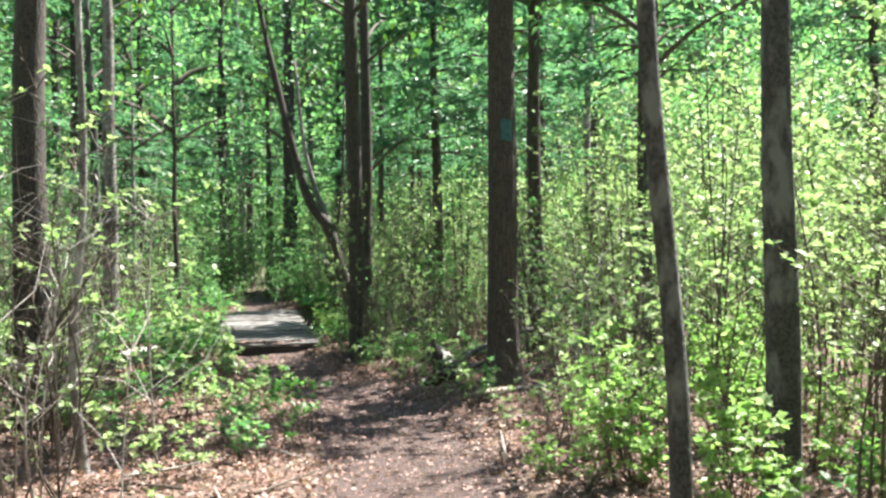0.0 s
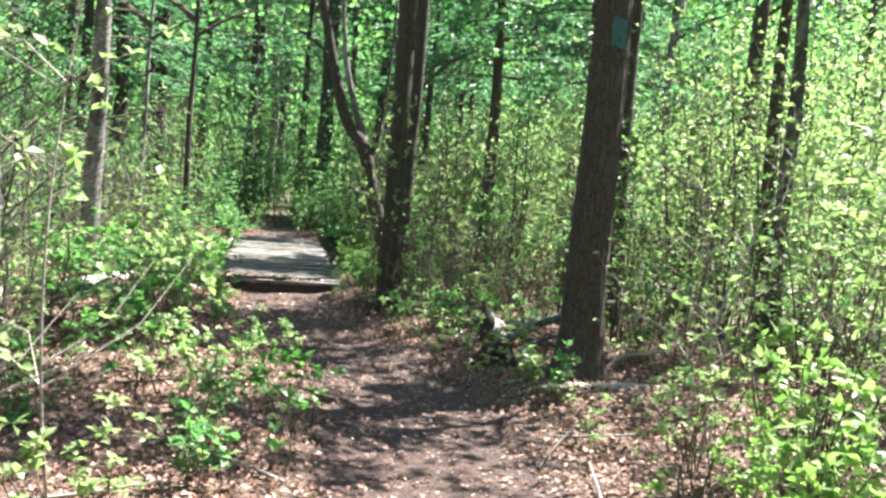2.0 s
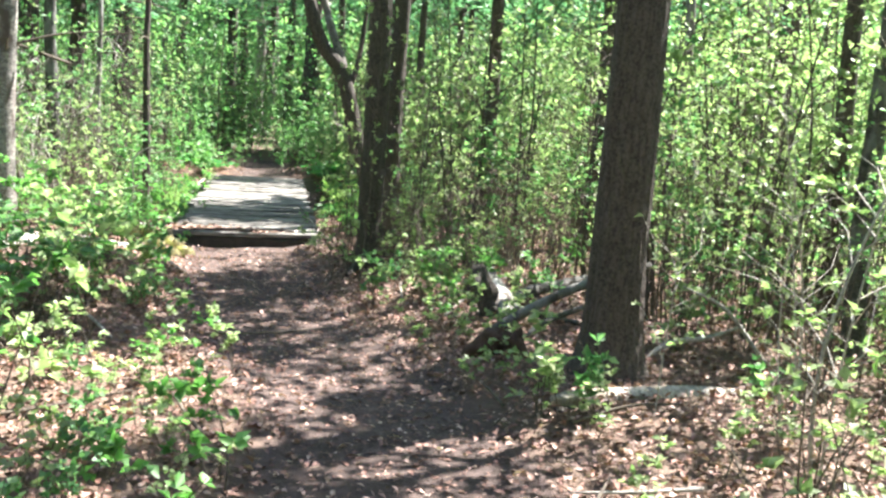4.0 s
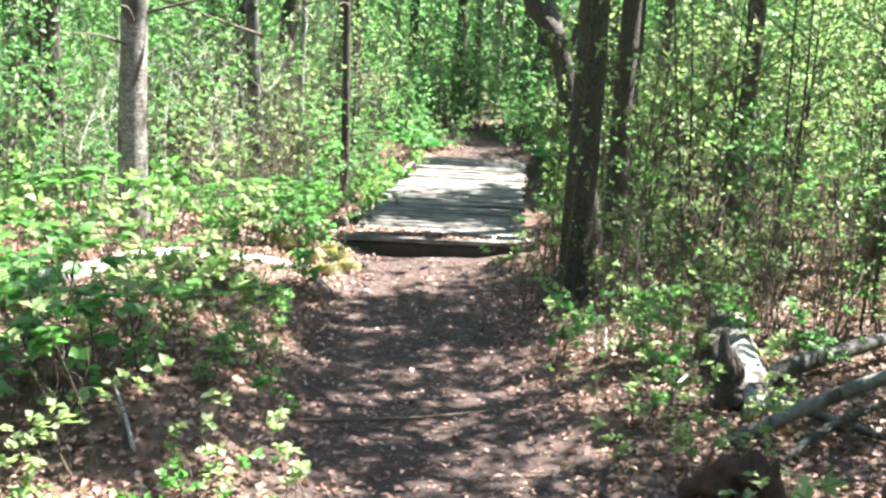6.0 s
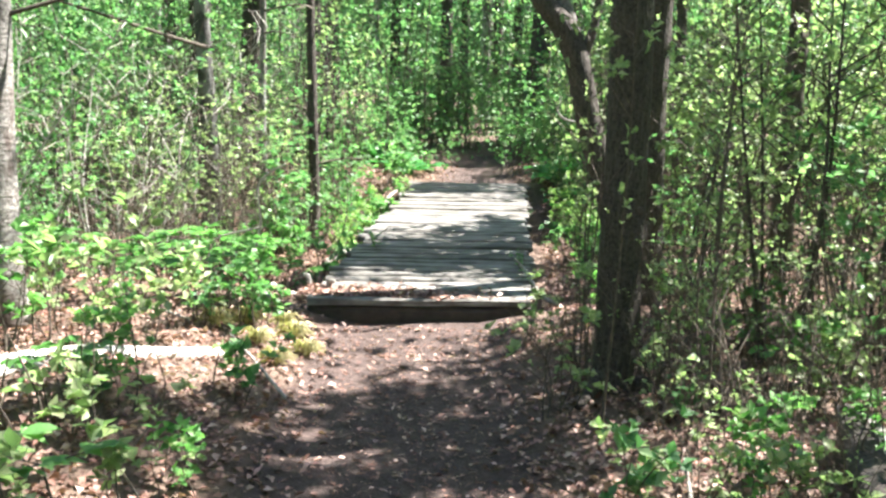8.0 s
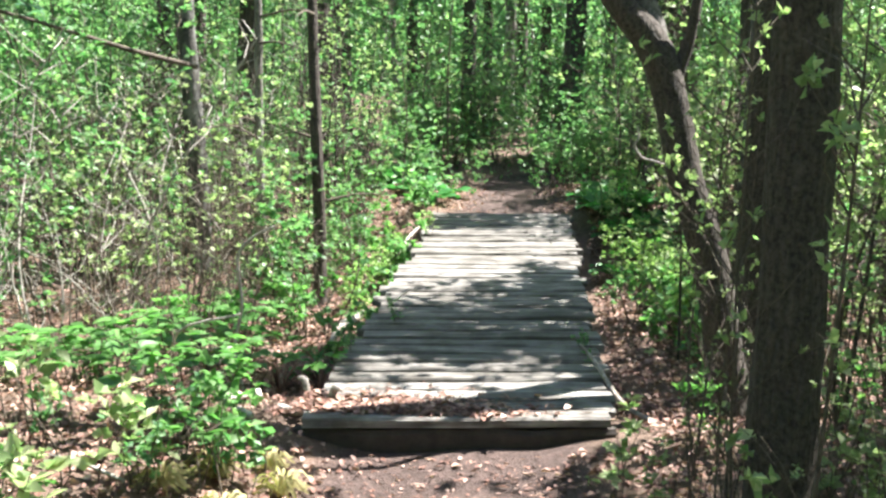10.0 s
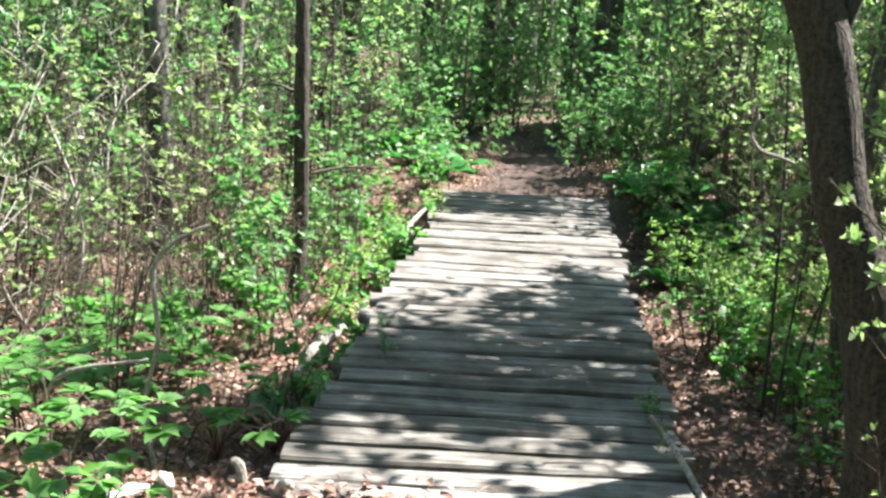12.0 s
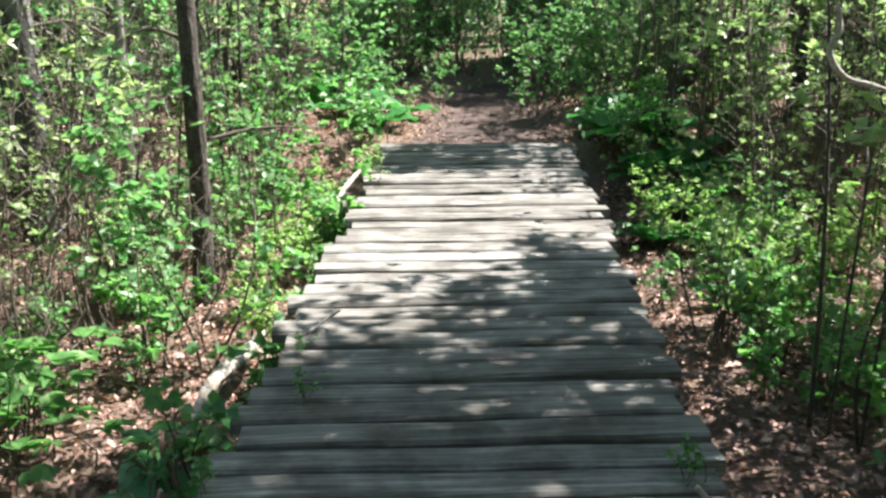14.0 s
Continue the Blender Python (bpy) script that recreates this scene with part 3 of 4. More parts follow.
log_thing("leaning_log", "dark dead log leaning up out of brush", [on_ground(1.12, 6.75, -0.05), (1.3, 6.8, 0.2), (1.7, 6.85, 0.55), (2.15, 6.9, 0.95)], [0.1, 0.1, 0.09, 0.075], BARK_OAK, 12, 0.35, 64)
log_thing("curled_vine", "pale curled dead vine hanging among stems", [(0.9, 0.4, 1.25), (0.91, 0.4, 1.19), (0.89, 0.4, 1.14), (0.93, 0.4, 1.08), (1, 0.4, 1.06), (1.06, 0.4, 1.04)], [0.005, 0.007, 0.008, 0.008, 0.007, 0.005], TWIG_PALE, 7, 0.1, 65, "vine")
log_thing("deck_twig", "small pale twig lying on boardwalk", [(-0.62, 1.58, 0.0), (-0.55, 1.68, 0.03), (-0.5, 1.66, 0.07)], [0.006, 0.007, 0.004], TWIG_PALE, 6, 0.1, 19, "twig")
for k, (x, y, a, n) in enumerate(((-0.86, -0.62, 0.4, 0.16), (-0.98, -0.5, 2.2, 0.13), (-1.1, -0.72, 1.2, 0.18), (-0.92, -0.85, 2.8, 0.12))):
    p = [on_ground(x + math.cos(a) * n * f, y + math.sin(a) * n * f, 0.03) for f in (0, 0.5, 1)]
    tagged(log_thing("wood_chip", "bleached chip of broken wood on litter", p, [0.014, 0.026, 0.01], BLEACHED, 7, 0.5, 50 + k, "wood chip"), group="wood chips by the boardwalk")
log_thing("fallen_branch", "pale bent stick resting over the pine's litter", [on_ground(2.4, -6.02, 0.0), (2.55, -6.0, 0.02), (2.75, -6.0, 0.05), (3.0, -5.95, 0.12)], [0.012, 0.016, 0.014, 0.006], TWIG_PALE, 7, 0.2, 61, "branch")
log_thing("fallen_branch", "pale thin stick leaning in brush", [on_ground(3.1, -6.1, 0.0), (2.85, -6.05, 0.22), (2.6, -6.0, 0.34)], [0.012, 0.012, 0.006], TWIG_PALE, 7, 0.2, 62, "branch")
for k in range(26):
    r = random.Random(300 + k)
    side = r.choice((-1, 1))
    y = r.uniform(-12, -1.5)
    x = line(TRAIL, y) + side * r.uniform(0.5, 2.2)
    a, n = r.uniform(0, 3.14), r.uniform(0.3, 0.9)
    p = [on_ground(x + math.cos(a) * n * f, y + math.sin(a) * n * f, 0.025 + 0.05 * f * r.random()) for f in (0, 0.5, 1)]
    tagged(log_thing("stick", "thin dead stick on leaf litter", p, [0.009, 0.008, 0.004], TWIG_PALE if k % 2 else TWIG, 6, 0.15, k, "stick"), group="sticks on the forest floor")

# ---- plants ----
def plant_meshes(seed, stems, height, spread, twigs, clusters, per, leaf, mat_leaf, bare=0.25, stem_r=0.009, arch=0.15, wood=None):
    """A many-stemmed woody plant: the stems in one mesh, the leaves in another."""
    r = np.random.default_rng(seed)
    b = Build()
    tips = []
    for s in range(stems):
        a = r.random() * 2 * math.pi
        h = height * (0.6 + 0.4 * r.random())
        d = spread * (0.3 + 0.7 * r.random())
        x0, y0 = r.normal(size=2) * 0.06
        bend = r.normal(size=2) * arch
        pts = [Vector((x0 + math.cos(a) * d * f ** 1.5 + bend[0] * math.sin(f * 4) * 0.5, y0 + math.sin(a) * d * f ** 1.5 + bend[1] * math.sin(f * 5) * 0.5, -0.05 + (h + 0.05) * f)) for f in np.linspace(0, 1, 7)]
        pts = smooth_line(pts, 2)
        b.add(*tube(pts, stem_r * (1 - 0.8 * np.linspace(0, 1, len(pts))) * (0.7 + 0.6 * r.random()), 5, cap=False))
        tips.append(pts[-1])
        for _ in range(twigs):
            f = bare + (1 - bare) * r.random()
            i = f * (len(pts) - 1)
            p = pts[int(i)].lerp(pts[min(int(i) + 1, len(pts) - 1)], i % 1)
            ta = r.random() * 2 * math.pi
            ln = height * (0.08 + 0.16 * r.random()) * (1.25 - f * 0.6)
            mid = p + Vector((math.cos(ta) * ln * 0.5, math.sin(ta) * ln * 0.5, ln * 0.3))
            end = p + Vector((math.cos(ta + 0.3) * ln, math.sin(ta + 0.3) * ln, ln * (0.3 + 0.5 * r.random())))
            b.add(*tube([p, mid, end], [stem_r * 0.4, stem_r * 0.28, stem_r * 0.12], 4, cap=False))
            tips += [end, mid, end]
    tips = np.array([tuple(t) for t in tips])
    pick = tips[r.integers(0, len(tips), clusters)] + r.normal(size=(clusters, 3)) * 0.02
    c = np.repeat(pick, per, 0)
    n = len(c)
    w = r.normal(size=(n, 3)) * [1, 1, 0.5] + [0, 0, 0.35]
    up = r.normal(size=(n, 3)) * 0.5 + [0, 0, 1]
    v, t = leaf_arrays(c, w, up, leaf * (0.6 + 0.7 * r.random(n)), leaf * 0.68 * (0.7 + 0.5 * r.random(n)))
    return b.mesh("woody_stem", wood or TWIG, True), leaf_mesh("leaves", v, t, mat_leaf)


def plant(name, label, category, meshes, group, at):
    if not isinstance(meshes, tuple):
        return tagged(part(name, meshes, None, "", at), label, category, group)
    root = new(name)
    root.matrix_basis = at
    s = part("woody_stem", meshes[0], root)
    leaves = part("foliage", meshes[1], root)
    leaves["kind"] = "stuff"
    s["kind"] = "stuff"
    return tagged(root, label, category, group)


SAPLING = [plant_meshes(100 + i, 1 + i % 3, 2.3 + 0.35 * (i % 4), 0.35, 14, 44 + 8 * i, 4, 0.048, LEAF_YELLOW, 0.25, 0.011, 0.12) for i in range(6)]
SHRUB = [plant_meshes(140 + i, 6, 1.3 + 0.25 * i, 0.5, 8, 110, 4, 0.045, LEAF_YELLOW if i % 2 else LEAF_GREEN, 0.2, 0.007, 0.15) for i in range(6)]
GREEN = [plant_meshes(180 + i, 7, 0.8 + 0.3 * i, 0.45, 8, 170, 4, 0.05, LEAF_GREEN, 0.15, 0.006, 0.15) for i in range(4)]
LOW = [plant_meshes(200 + i, 4, 0.35 + 0.08 * i, 0.22, 4, 26, 4, 0.05, LEAF_HERB if i % 2 else LEAF_GREEN, 0.3, 0.004, 0.05) for i in range(4)]
SAPLING_GREEN = [plant_meshes(320 + i, 1 + i % 2, 2.2 + 0.4 * (i % 3), 0.35, 14, 90, 4, 0.05, LEAF_GREEN, 0.15, 0.01, 0.1) for i in range(4)]
SAPLING_PALE = [plant_meshes(340 + i, 1 + i % 2, 2.5, 0.22, 14, 36, 4, 0.046, LEAF_YELLOW, 0.2, 0.009, 0.14, TWIG_PALE) for i in range(3)]
LOW_YELLOW = [plant_meshes(360 + i, 4, 0.38 + 0.1 * i, 0.24, 4, 22, 4, 0.05, LEAF_YELLOW, 0.3, 0.004, 0.08) for i in range(3)]
DEAD = [plant_meshes(380 + i, 4, 1.6 + 0.3 * i, 0.9, 14, 6, 3, 0.035, LEAF_YELLOW, 0.1, 0.009, 0.3, TWIG_PALE) for i in range(3)]
DEAD_DARK = [plant_meshes(385 + i, 4, 1.7 + 0.3 * i, 0.8, 14, 10, 3, 0.035, LEAF_YELLOW, 0.1, 0.008, 0.3, TWIG) for i in range(3)]
POLE = [plant_meshes(420 + i, 2, 3.3, 0.3, 12, 20, 4, 0.05, LEAF_YELLOW, 0.3, 0.012, 0.12, BARK_OAK) for i in range(3)]
BRUSH = [plant_meshes(230 + i, 5, 1.5 + 0.3 * i, 0.6, 10, 26, 3, 0.035, LEAF_YELLOW, 0.2, 0.008, 0.25) for i in range(4)]


def herb_meshes(seed, stalks, height, leaf):
    """Low plants: a bare stalk, then a flat whorl of broad leaflets."""
    r = np.random.default_rng(seed)
    b = Build()
    cs, ws, sz = [], [], []
    for _ in range(stalks):
        a, h = r.random() * 6.28, height * (0.65 + 0.5 * r.random())
        x, y = r.normal(size=2) * 0.16
        top = Vector((x + 0.06 * math.cos(a), y + 0.06 * math.sin(a), h))
        b.add(*tube([(x, y, -0.04), (x + 0.02, y, h * 0.5), top], [0.005, 0.004, 0.003], 5, cap=False))
        for k in range(3):
            ta = a + k * 2.1 + r.normal() * 0.2
            end = top + Vector((math.cos(ta) * 0.1, math.sin(ta) * 0.1, 0.02))
            b.add(*tube([top, end], [0.003, 0.002], 4, cap=False))
            for j in (-1.5, -0.7, 0, 0.7, 1.5):
                la = ta + j * 0.75
                cs.append(tuple(end))
                ws.append((math.cos(la), math.sin(la), 0.05 + 0.1 * r.normal()))
                sz.append(leaf * (1.0 - 0.2 * abs(j)) * (0.8 + 0.4 * r.random()))
    sz = np.array(sz)
    v, t = leaf_arrays(np.array(cs), np.array(ws), np.tile([0, 0, 1.0], (len(cs), 1)) + r.normal(size=(len(cs), 3)) * 0.2, sz, sz * 0.55, 0.12, True)
    return b.mesh("woody_stem", TWIG, True), leaf_mesh("leaves", v, t, LEAF_HERB)


HERB = [herb_meshes(260 + i, 4 + i % 3, 0.26 + 0.04 * i, 0.11) for i in range(4)]


def broad_meshes(seed, count, size):
    """Large upright soft leaves from one root."""
    r = np.random.default_rng(seed)
    b = Build()
    for k in range(count):
        a = k * 2.4 + r.normal() * 0.3
        tilt = 0.35 + 0.5 * r.random()
        n = 7
        verts, faces = [], []
        for i in range(n):
            f = i / (n - 1)
            w = size * 0.26 * math.sin(math.pi * min(1, 0.08 + f * 0.92)) ** 0.7
            d, z = size * f * math.sin(tilt + f * 0.6), size * f * math.cos(tilt + f * 0.7)
            for s, lift in ((-1, 0.05), (0, 0), (1, 0.05)):
                wave = 0.02 * math.sin(f * 9 + s)
                verts.append((math.cos(a) * d - math.sin(a) * w * s, math.sin(a) * d + math.cos(a) * w * s, z + size * lift + wave))
        for i in range(n - 1):
            for s in (0, 1):
                q = i * 3 + s
                faces.append((q, q + 1, q + 4, q + 3))
        b.add(verts, faces)
    return b.mesh("leaves", LEAF_BROAD, True)


LEAF_BROAD = leaf_material("broad_leaf", [(0.0, (0.05, 0.19, 0.05)), (1.0, (0.1, 0.31, 0.09))], 0.35, 0.4)
BROAD = [broad_meshes(280 + i, 7, 0.34 + 0.05 * i) for i in range(3)]


def clear_of(x, y, gap):
    """Whether a place is off the path, the boardwalk and the large trunks."""
    half = 0.92 if -1.2 < y < 6.4 else 0.62
    if 0.75 < x < 1.5 and -0.6 < y < 0.7:
        return False
    if abs(x - line(TRAIL, y)) < half + gap and y < 10:
        return False
    return all(math.hypot(x - a, y - b2) > 0.22 for a, b2 in ((2.14, -6.2), (1.24, -2.12), (-1.95, -2.3), (1.6, 0.48), (1.33, -0.1), (-2.94, 4.55), (-1.5, 3.25), (1.57, -11.7), (2.38, -11.05), (-1.95, -7.2)))


def scatter(name, label, category, kinds, group, count, area, seed, gap=0.15, scale=(0.8, 1.25), keep=None):
    r = random.Random(seed)
    made = 0
    for _ in range(count * 12):
        if made >= count:
            break
        x, y = r.uniform(area[0], area[1]), r.uniform(area[2], area[3])
        if not clear_of(x, y, gap) or (math.hypot(x - 2.14, y + 6.3) < 0.5) or (keep and not keep(x, y)):
            continue
        s = r.uniform(*scale)
        m = pose(x, y, ground_z(x, y), r.uniform(-5, 5), r.uniform(-5, 5), r.uniform(0, 360)) @ Matrix.Diagonal((s, s, s, 1))
        plant(name, label, category, kinds[r.randrange(len(kinds))], group, m)
        made += 1


def open_side(x, y):
    """Leaves the ground round the pine and the snag open."""
    if y < -5.4:
        return x > 2.75
    if y < -2.4:
        return x > 2.3
    return x > (1.55 if y < 0.4 else 1.15)


# the tall thicket beyond the pine and along the path's far side
scatter("sapling", "slender sapling with yellow-green spring leaves", "sapling", SAPLING, "spring saplings", 104, (1.2, 6.0, -8.0, 8.0), 1, 0.55, (0.8, 1.25), open_side)
scatter("sapling", "slender sapling with yellow-green spring leaves", "sapling", SAPLING, "spring saplings", 30, (1.9, 4.5, -12.8, -8.0), 2, 1.1)
scatter("sapling", "thin sapling with opening leaf buds in brush", "sapling", SAPLING, "spring saplings", 10, (-6.0, -1.6, -13.0, -6.0), 3, 0.7)
scatter("dead_brush", "tangled bare brown brush", "shrub", DEAD_DARK, "twiggy brush", 34, (-4.8, -1.5, -11.6, -6.0), 42, 0.5, (0.8, 1.3))
scatter("sapling", "slender green-leaved sapling in the brush", "sapling", SAPLING_GREEN, "spring saplings", 36, (-6.0, -1.25, -6.0, 8.5), 33, 0.6, (0.8, 1.2), lambda x, y: y > 4.7 or x < -3.2 or (x > -1.45 and y > 3.4))
scatter("shrub", "waist-high shrub in fresh leaf", "shrub", SHRUB, "understory shrubs", 78, (1.1, 5.5, -8.0, 8.0), 4, 0.45, (0.7, 1.2), open_side)
scatter("shrub", "leafy shrub beside the boardwalk", "shrub", SHRUB + GREEN, "understory shrubs", 78, (-5.5, -0.8, -1.0, 8.5), 5, 0.3, (0.7, 1.25), lambda x, y: y > 1.6 or x < -2.2)
FRESH = [plant_meshes(440 + i, 7, 0.75 + 0.2 * i, 0.45, 8, 130, 4, 0.062, LEAF_FRESH, 0.15, 0.006, 0.15) for i in range(3)]
scatter("shrub", "bright green low shrub beside the path", "shrub", FRESH, "understory shrubs", 13, (1.6, 3.4, -12.2, -8.4), 6, 0.35, (0.6, 0.95))
SPRING = [plant_meshes(450 + i, 6, 1.35 + 0.2 * i, 0.45, 9, 44, 4, 0.058, LEAF_YELLOW, 0.15, 0.007, 0.18) for i in range(3)]
for i, (x, y, k) in enumerate(((1.75, -9.35, 0.75), (2.05, -9.8, 0.9), (2.3, -9.1, 1.0), (2.0, -8.6, 0.75), (2.6, -10.1, 1.1), (2.75, -8.6, 1.1))):
    plant("shrub", "yellow-green spring shrub in sun beside the path", "shrub", SPRING[i % 3], "understory shrubs", pose(x, y, ground_z(x, y), 0, 0, 77 * i) @ Matrix.Diagonal((k, k, k, 1)))
for i, (x, y, k) in enumerate(((1.5, -9.85, 0.42), (1.7, -10.2, 0.5), (1.85, -9.6, 0.5))):
    plant("shrub", "bright green low shrub beside the path", "shrub", FRESH[i % 3], "understory shrubs", pose(x, y, ground_z(x, y), 0, 0, 57 * i) @ Matrix.Diagonal((k, k, k, 1)))
scatter("dead_brush", "tall bare brown brush", "shrub", DEAD_DARK, "twiggy brush", 14, (-3.2, -1.2, -10.2, -7.0), 52, 0.6, (0.9, 1.2))
scatter("brush", "grey twiggy brush with few yellow leaves", "shrub", BRUSH, "twiggy brush", 52, (-5.0, -1.2, -11.8, -5.5), 7, 0.6, (0.7, 1.2))
scatter("brush", "grey twiggy brush with few yellow leaves", "shrub", BRUSH, "twiggy brush", 26, (0.95, 4.0, -5.5, 0.5), 8, 0.3, (0.4, 0.75), lambda x, y: x > 2.3 or y > -3.4)
scatter("seedling", "knee-high leafy seedling in leaf litter", "seedling", LOW + LOW_YELLOW * 2, "seedlings on the forest floor", 100, (-3.2, 3.0, -13.0, -0.9), 9, 0.02, (0.6, 1.2))
scatter("seedling", "knee-high leafy seedling beside planks", "seedling", LOW, "seedlings on the forest floor", 40, (-2.2, 2.2, -0.9, 7.5), 10, 0.02, (0.6, 1.2))
scatter("herb", "low herb with flat whorls of broad leaflets", "herb", HERB, "low herbs", 22, (-2.6, -0.9, -1.4, 1.5), 11, 0.05, (0.8, 1.2), lambda x, y: x < -1.15 or y < 0.1)
scatter("shrub", "bright green low shrub in leaf litter", "shrub", FRESH, "understory shrubs", 4, (-2.6, -1.3, -7.0, -3.4), 48, 0.25, (0.25, 0.4))
scatter("brush", "thin twiggy brush in leaf litter", "shrub", BRUSH, "twiggy brush", 10, (0.9, 2.4, -4.2, -3.0), 49, 0.25, (0.35, 0.65))
scatter("seedling", "knee-high leafy seedling in leaf litter", "seedling", LOW + LOW_YELLOW * 2, "seedlings on the forest floor", 12, (0.75, 1.6, -5.6, -3.2), 50, 0.1, (0.5, 1.0))
scatter("sapling", "slender green-leaved sapling closing the path", "sapling", SAPLING_GREEN, "spring saplings", 12, (-1.2, 1.5, 10.1, 12.4), 51, 0.0, (0.6, 0.9))
scatter("herb", "low herb with flat whorls of broad leaflets", "herb", HERB, "low herbs", 12, (-2.4, -0.4, -7.5, -2.6), 12, 0.15, (0.8, 1.2))
scatter("seedling", "knee-high bright green seedling beside the path", "seedling", LOW + LOW_YELLOW * 2, "seedlings on the forest floor", 64, (-3.4, -0.3, -8.0, -1.2), 34, 0.12, (0.7, 1.4))
scatter("seedling", "knee-high leafy seedling at the oak's foot", "seedling", LOW + LOW_YELLOW * 2, "seedlings on the forest floor", 24, (0.75, 2.4, -4.4, -0.9), 35, 0.05, (0.6, 1.2))
scatter("brush", "dark twiggy brush round the oak's foot", "shrub", BRUSH, "twiggy brush", 14, (0.85, 2.0, -3.2, -0.9), 36, 0.1, (0.35, 0.6))
for i, (x, y, s, turn) in enumerate(((-0.85, -9.35, 1.1, 20), (-1.35, -9.9, 1.0, 140), (-1.65, -10.7, 1.0, 80), (-1.1, -8.3, 1.1, 260), (-2.0, -9.5, 1.2, 200), (-1.4, -7.4, 1.0, 310), (2.5, -9.3, 1.0, 30), (2.4, -8.0, 0.9, 120), (2.02, -7.0, 0.65, 60), (2.55, -7.5, 0.7, 210), (2.8, -7.0, 0.75, 330), (-0.95, -10.9, 0.9, 100), (-1.5, -8.9, 1.1, 30))):
    plant("pale_sapling", "crooked pale-barked sapling with sparse yellow leaves", "sapling", SAPLING_PALE[i % 3], "pale saplings", pose(x, y, ground_z(x, y), 3, -3, turn) @ Matrix.Diagonal((s, s, s, 1)))
for i, (x, y, s, turn) in enumerate(((1.0, -2.85, 1.1, 20), (1.5, -2.75, 1.0, 100), (0.98, -2.3, 0.9, 190), (1.62, -2.2, 1.1, 280), (1.05, -1.2, 1.0, 50))):
    plant("sapling", "thin sapling close against the oak", "sapling", SAPLING[i], "spring saplings", pose(x, y, ground_z(x, y), 0, 0, turn) @ Matrix.Diagonal((s * 0.6, s * 0.6, s, 1)))
scatter("seedling", "leafy sprig overhanging the planks", "seedling", LOW, "seedlings on the forest floor", 16, (-1.05, -0.82, 0.3, 6.6), 37, -0.2, (0.9, 1.5))
scatter("shrub", "small green shrub crowding the boardwalk", "shrub", FRESH + SHRUB[:2], "understory shrubs", 18, (1.15, 2.3, 2.2, 7.2), 39, 0.15, (0.4, 0.8))
scatter("seedling", "knee-high leafy seedling beside planks", "seedling", LOW, "seedlings on the forest floor", 30, (0.9, 2.0, 0.3, 6.8), 40, 0.0, (0.7, 1.3))
scatter("shrub", "green shrub at the boardwalk's far end", "shrub", GREEN, "understory shrubs", 46, (-2.4, 2.6, 7.2, 10.8), 38, -0.3, (0.5, 1.0))
scatter("shrub", "low shrub shading the litter behind the pine", "shrub", SHRUB, "understory shrubs", 16, (2.5, 4.2, -7.4, -3.6), 47, 0.3, (0.45, 0.75))
scatter("pole_sapling", "dark bare-stemmed pole sapling in the thicket", "sapling", POLE, "pole saplings", 15, (1.7, 4.5, -5.2, 1.5), 43, 0.8, (0.8, 1.2), open_side)
scatter("pole_sapling", "dark bare-stemmed pole sapling in the thicket", "sapling", POLE, "pole saplings", 14, (-4.2, -1.5, 1.5, 7.5), 44, 0.5, (0.7, 1.1), lambda x, y: y > 4.6 or x > -2.0)
scatter("pole_sapling", "dark bare-stemmed pole sapling in the thicket", "sapling", POLE, "pole saplings", 8, (1.3, 2.6, 1.2, 6.5), 45, 0.3, (0.6, 0.9))
scatter("shrub", "shrub closing the path beyond the boardwalk", "shrub", GREEN + SHRUB, "understory shrubs", 30, (-2.2, 2.6, 10.0, 12.2), 46, 0.0, (0.7, 1.2))
for i, (x, y) in enumerate(((-0.86, 6.45), (-0.78, 7.2), (-1.1, 6.9), (0.98, 6.4), (1.08, 7.0), (1.2, 6.7))):
    plant("broadleaf_plant", "dark green tuft at the boardwalk's far end", "herb", BROAD[i % 3], "broad-leaved clumps", pose(x, y, ground_z(x, y), 0, 0, 70 * i))
scatter("dead_brush", "bare grey dead brush", "shrub", DEAD, "twiggy brush", 26, (-5.5, -2.3, -1.0, 8.0), 41, 0.3, (0.8, 1.3))
scatter("broadleaf_plant", "clump of large soft dark green leaves", "herb", BROAD, "broad-leaved clumps", 12, (1.0, 1.7, 2.6, 6.6), 13, 0.05)
scatter("broadleaf_plant", "clump of large soft dark green leaves", "herb", BROAD, "broad-leaved clumps", 6, (-1.6, -0.85, 6.8, 10.0), 14, 0.0)
scatter("broadleaf_plant", "clump of large soft dark green leaves", "herb", BROAD, "broad-leaved clumps", 3, (-1.05, -0.8, 0.5, 1.3), 15, 0.0, (0.7, 0.9))


for i, (x, y, k) in enumerate(((-1.02, 2.5, 0.42), (-1.1, 3.0, 0.5), (-0.98, 3.5, 0.45), (-1.12, 4.0, 0.6), (-1.0, 4.5, 0.5))):
    plant("shrub", "pale green tuft against the boardwalk's edge", "shrub", FRESH[i % 3], "understory shrubs", pose(x, y, ground_z(x, y), 0, 0, 63 * i) @ Matrix.Diagonal((k, k, k, 1)))


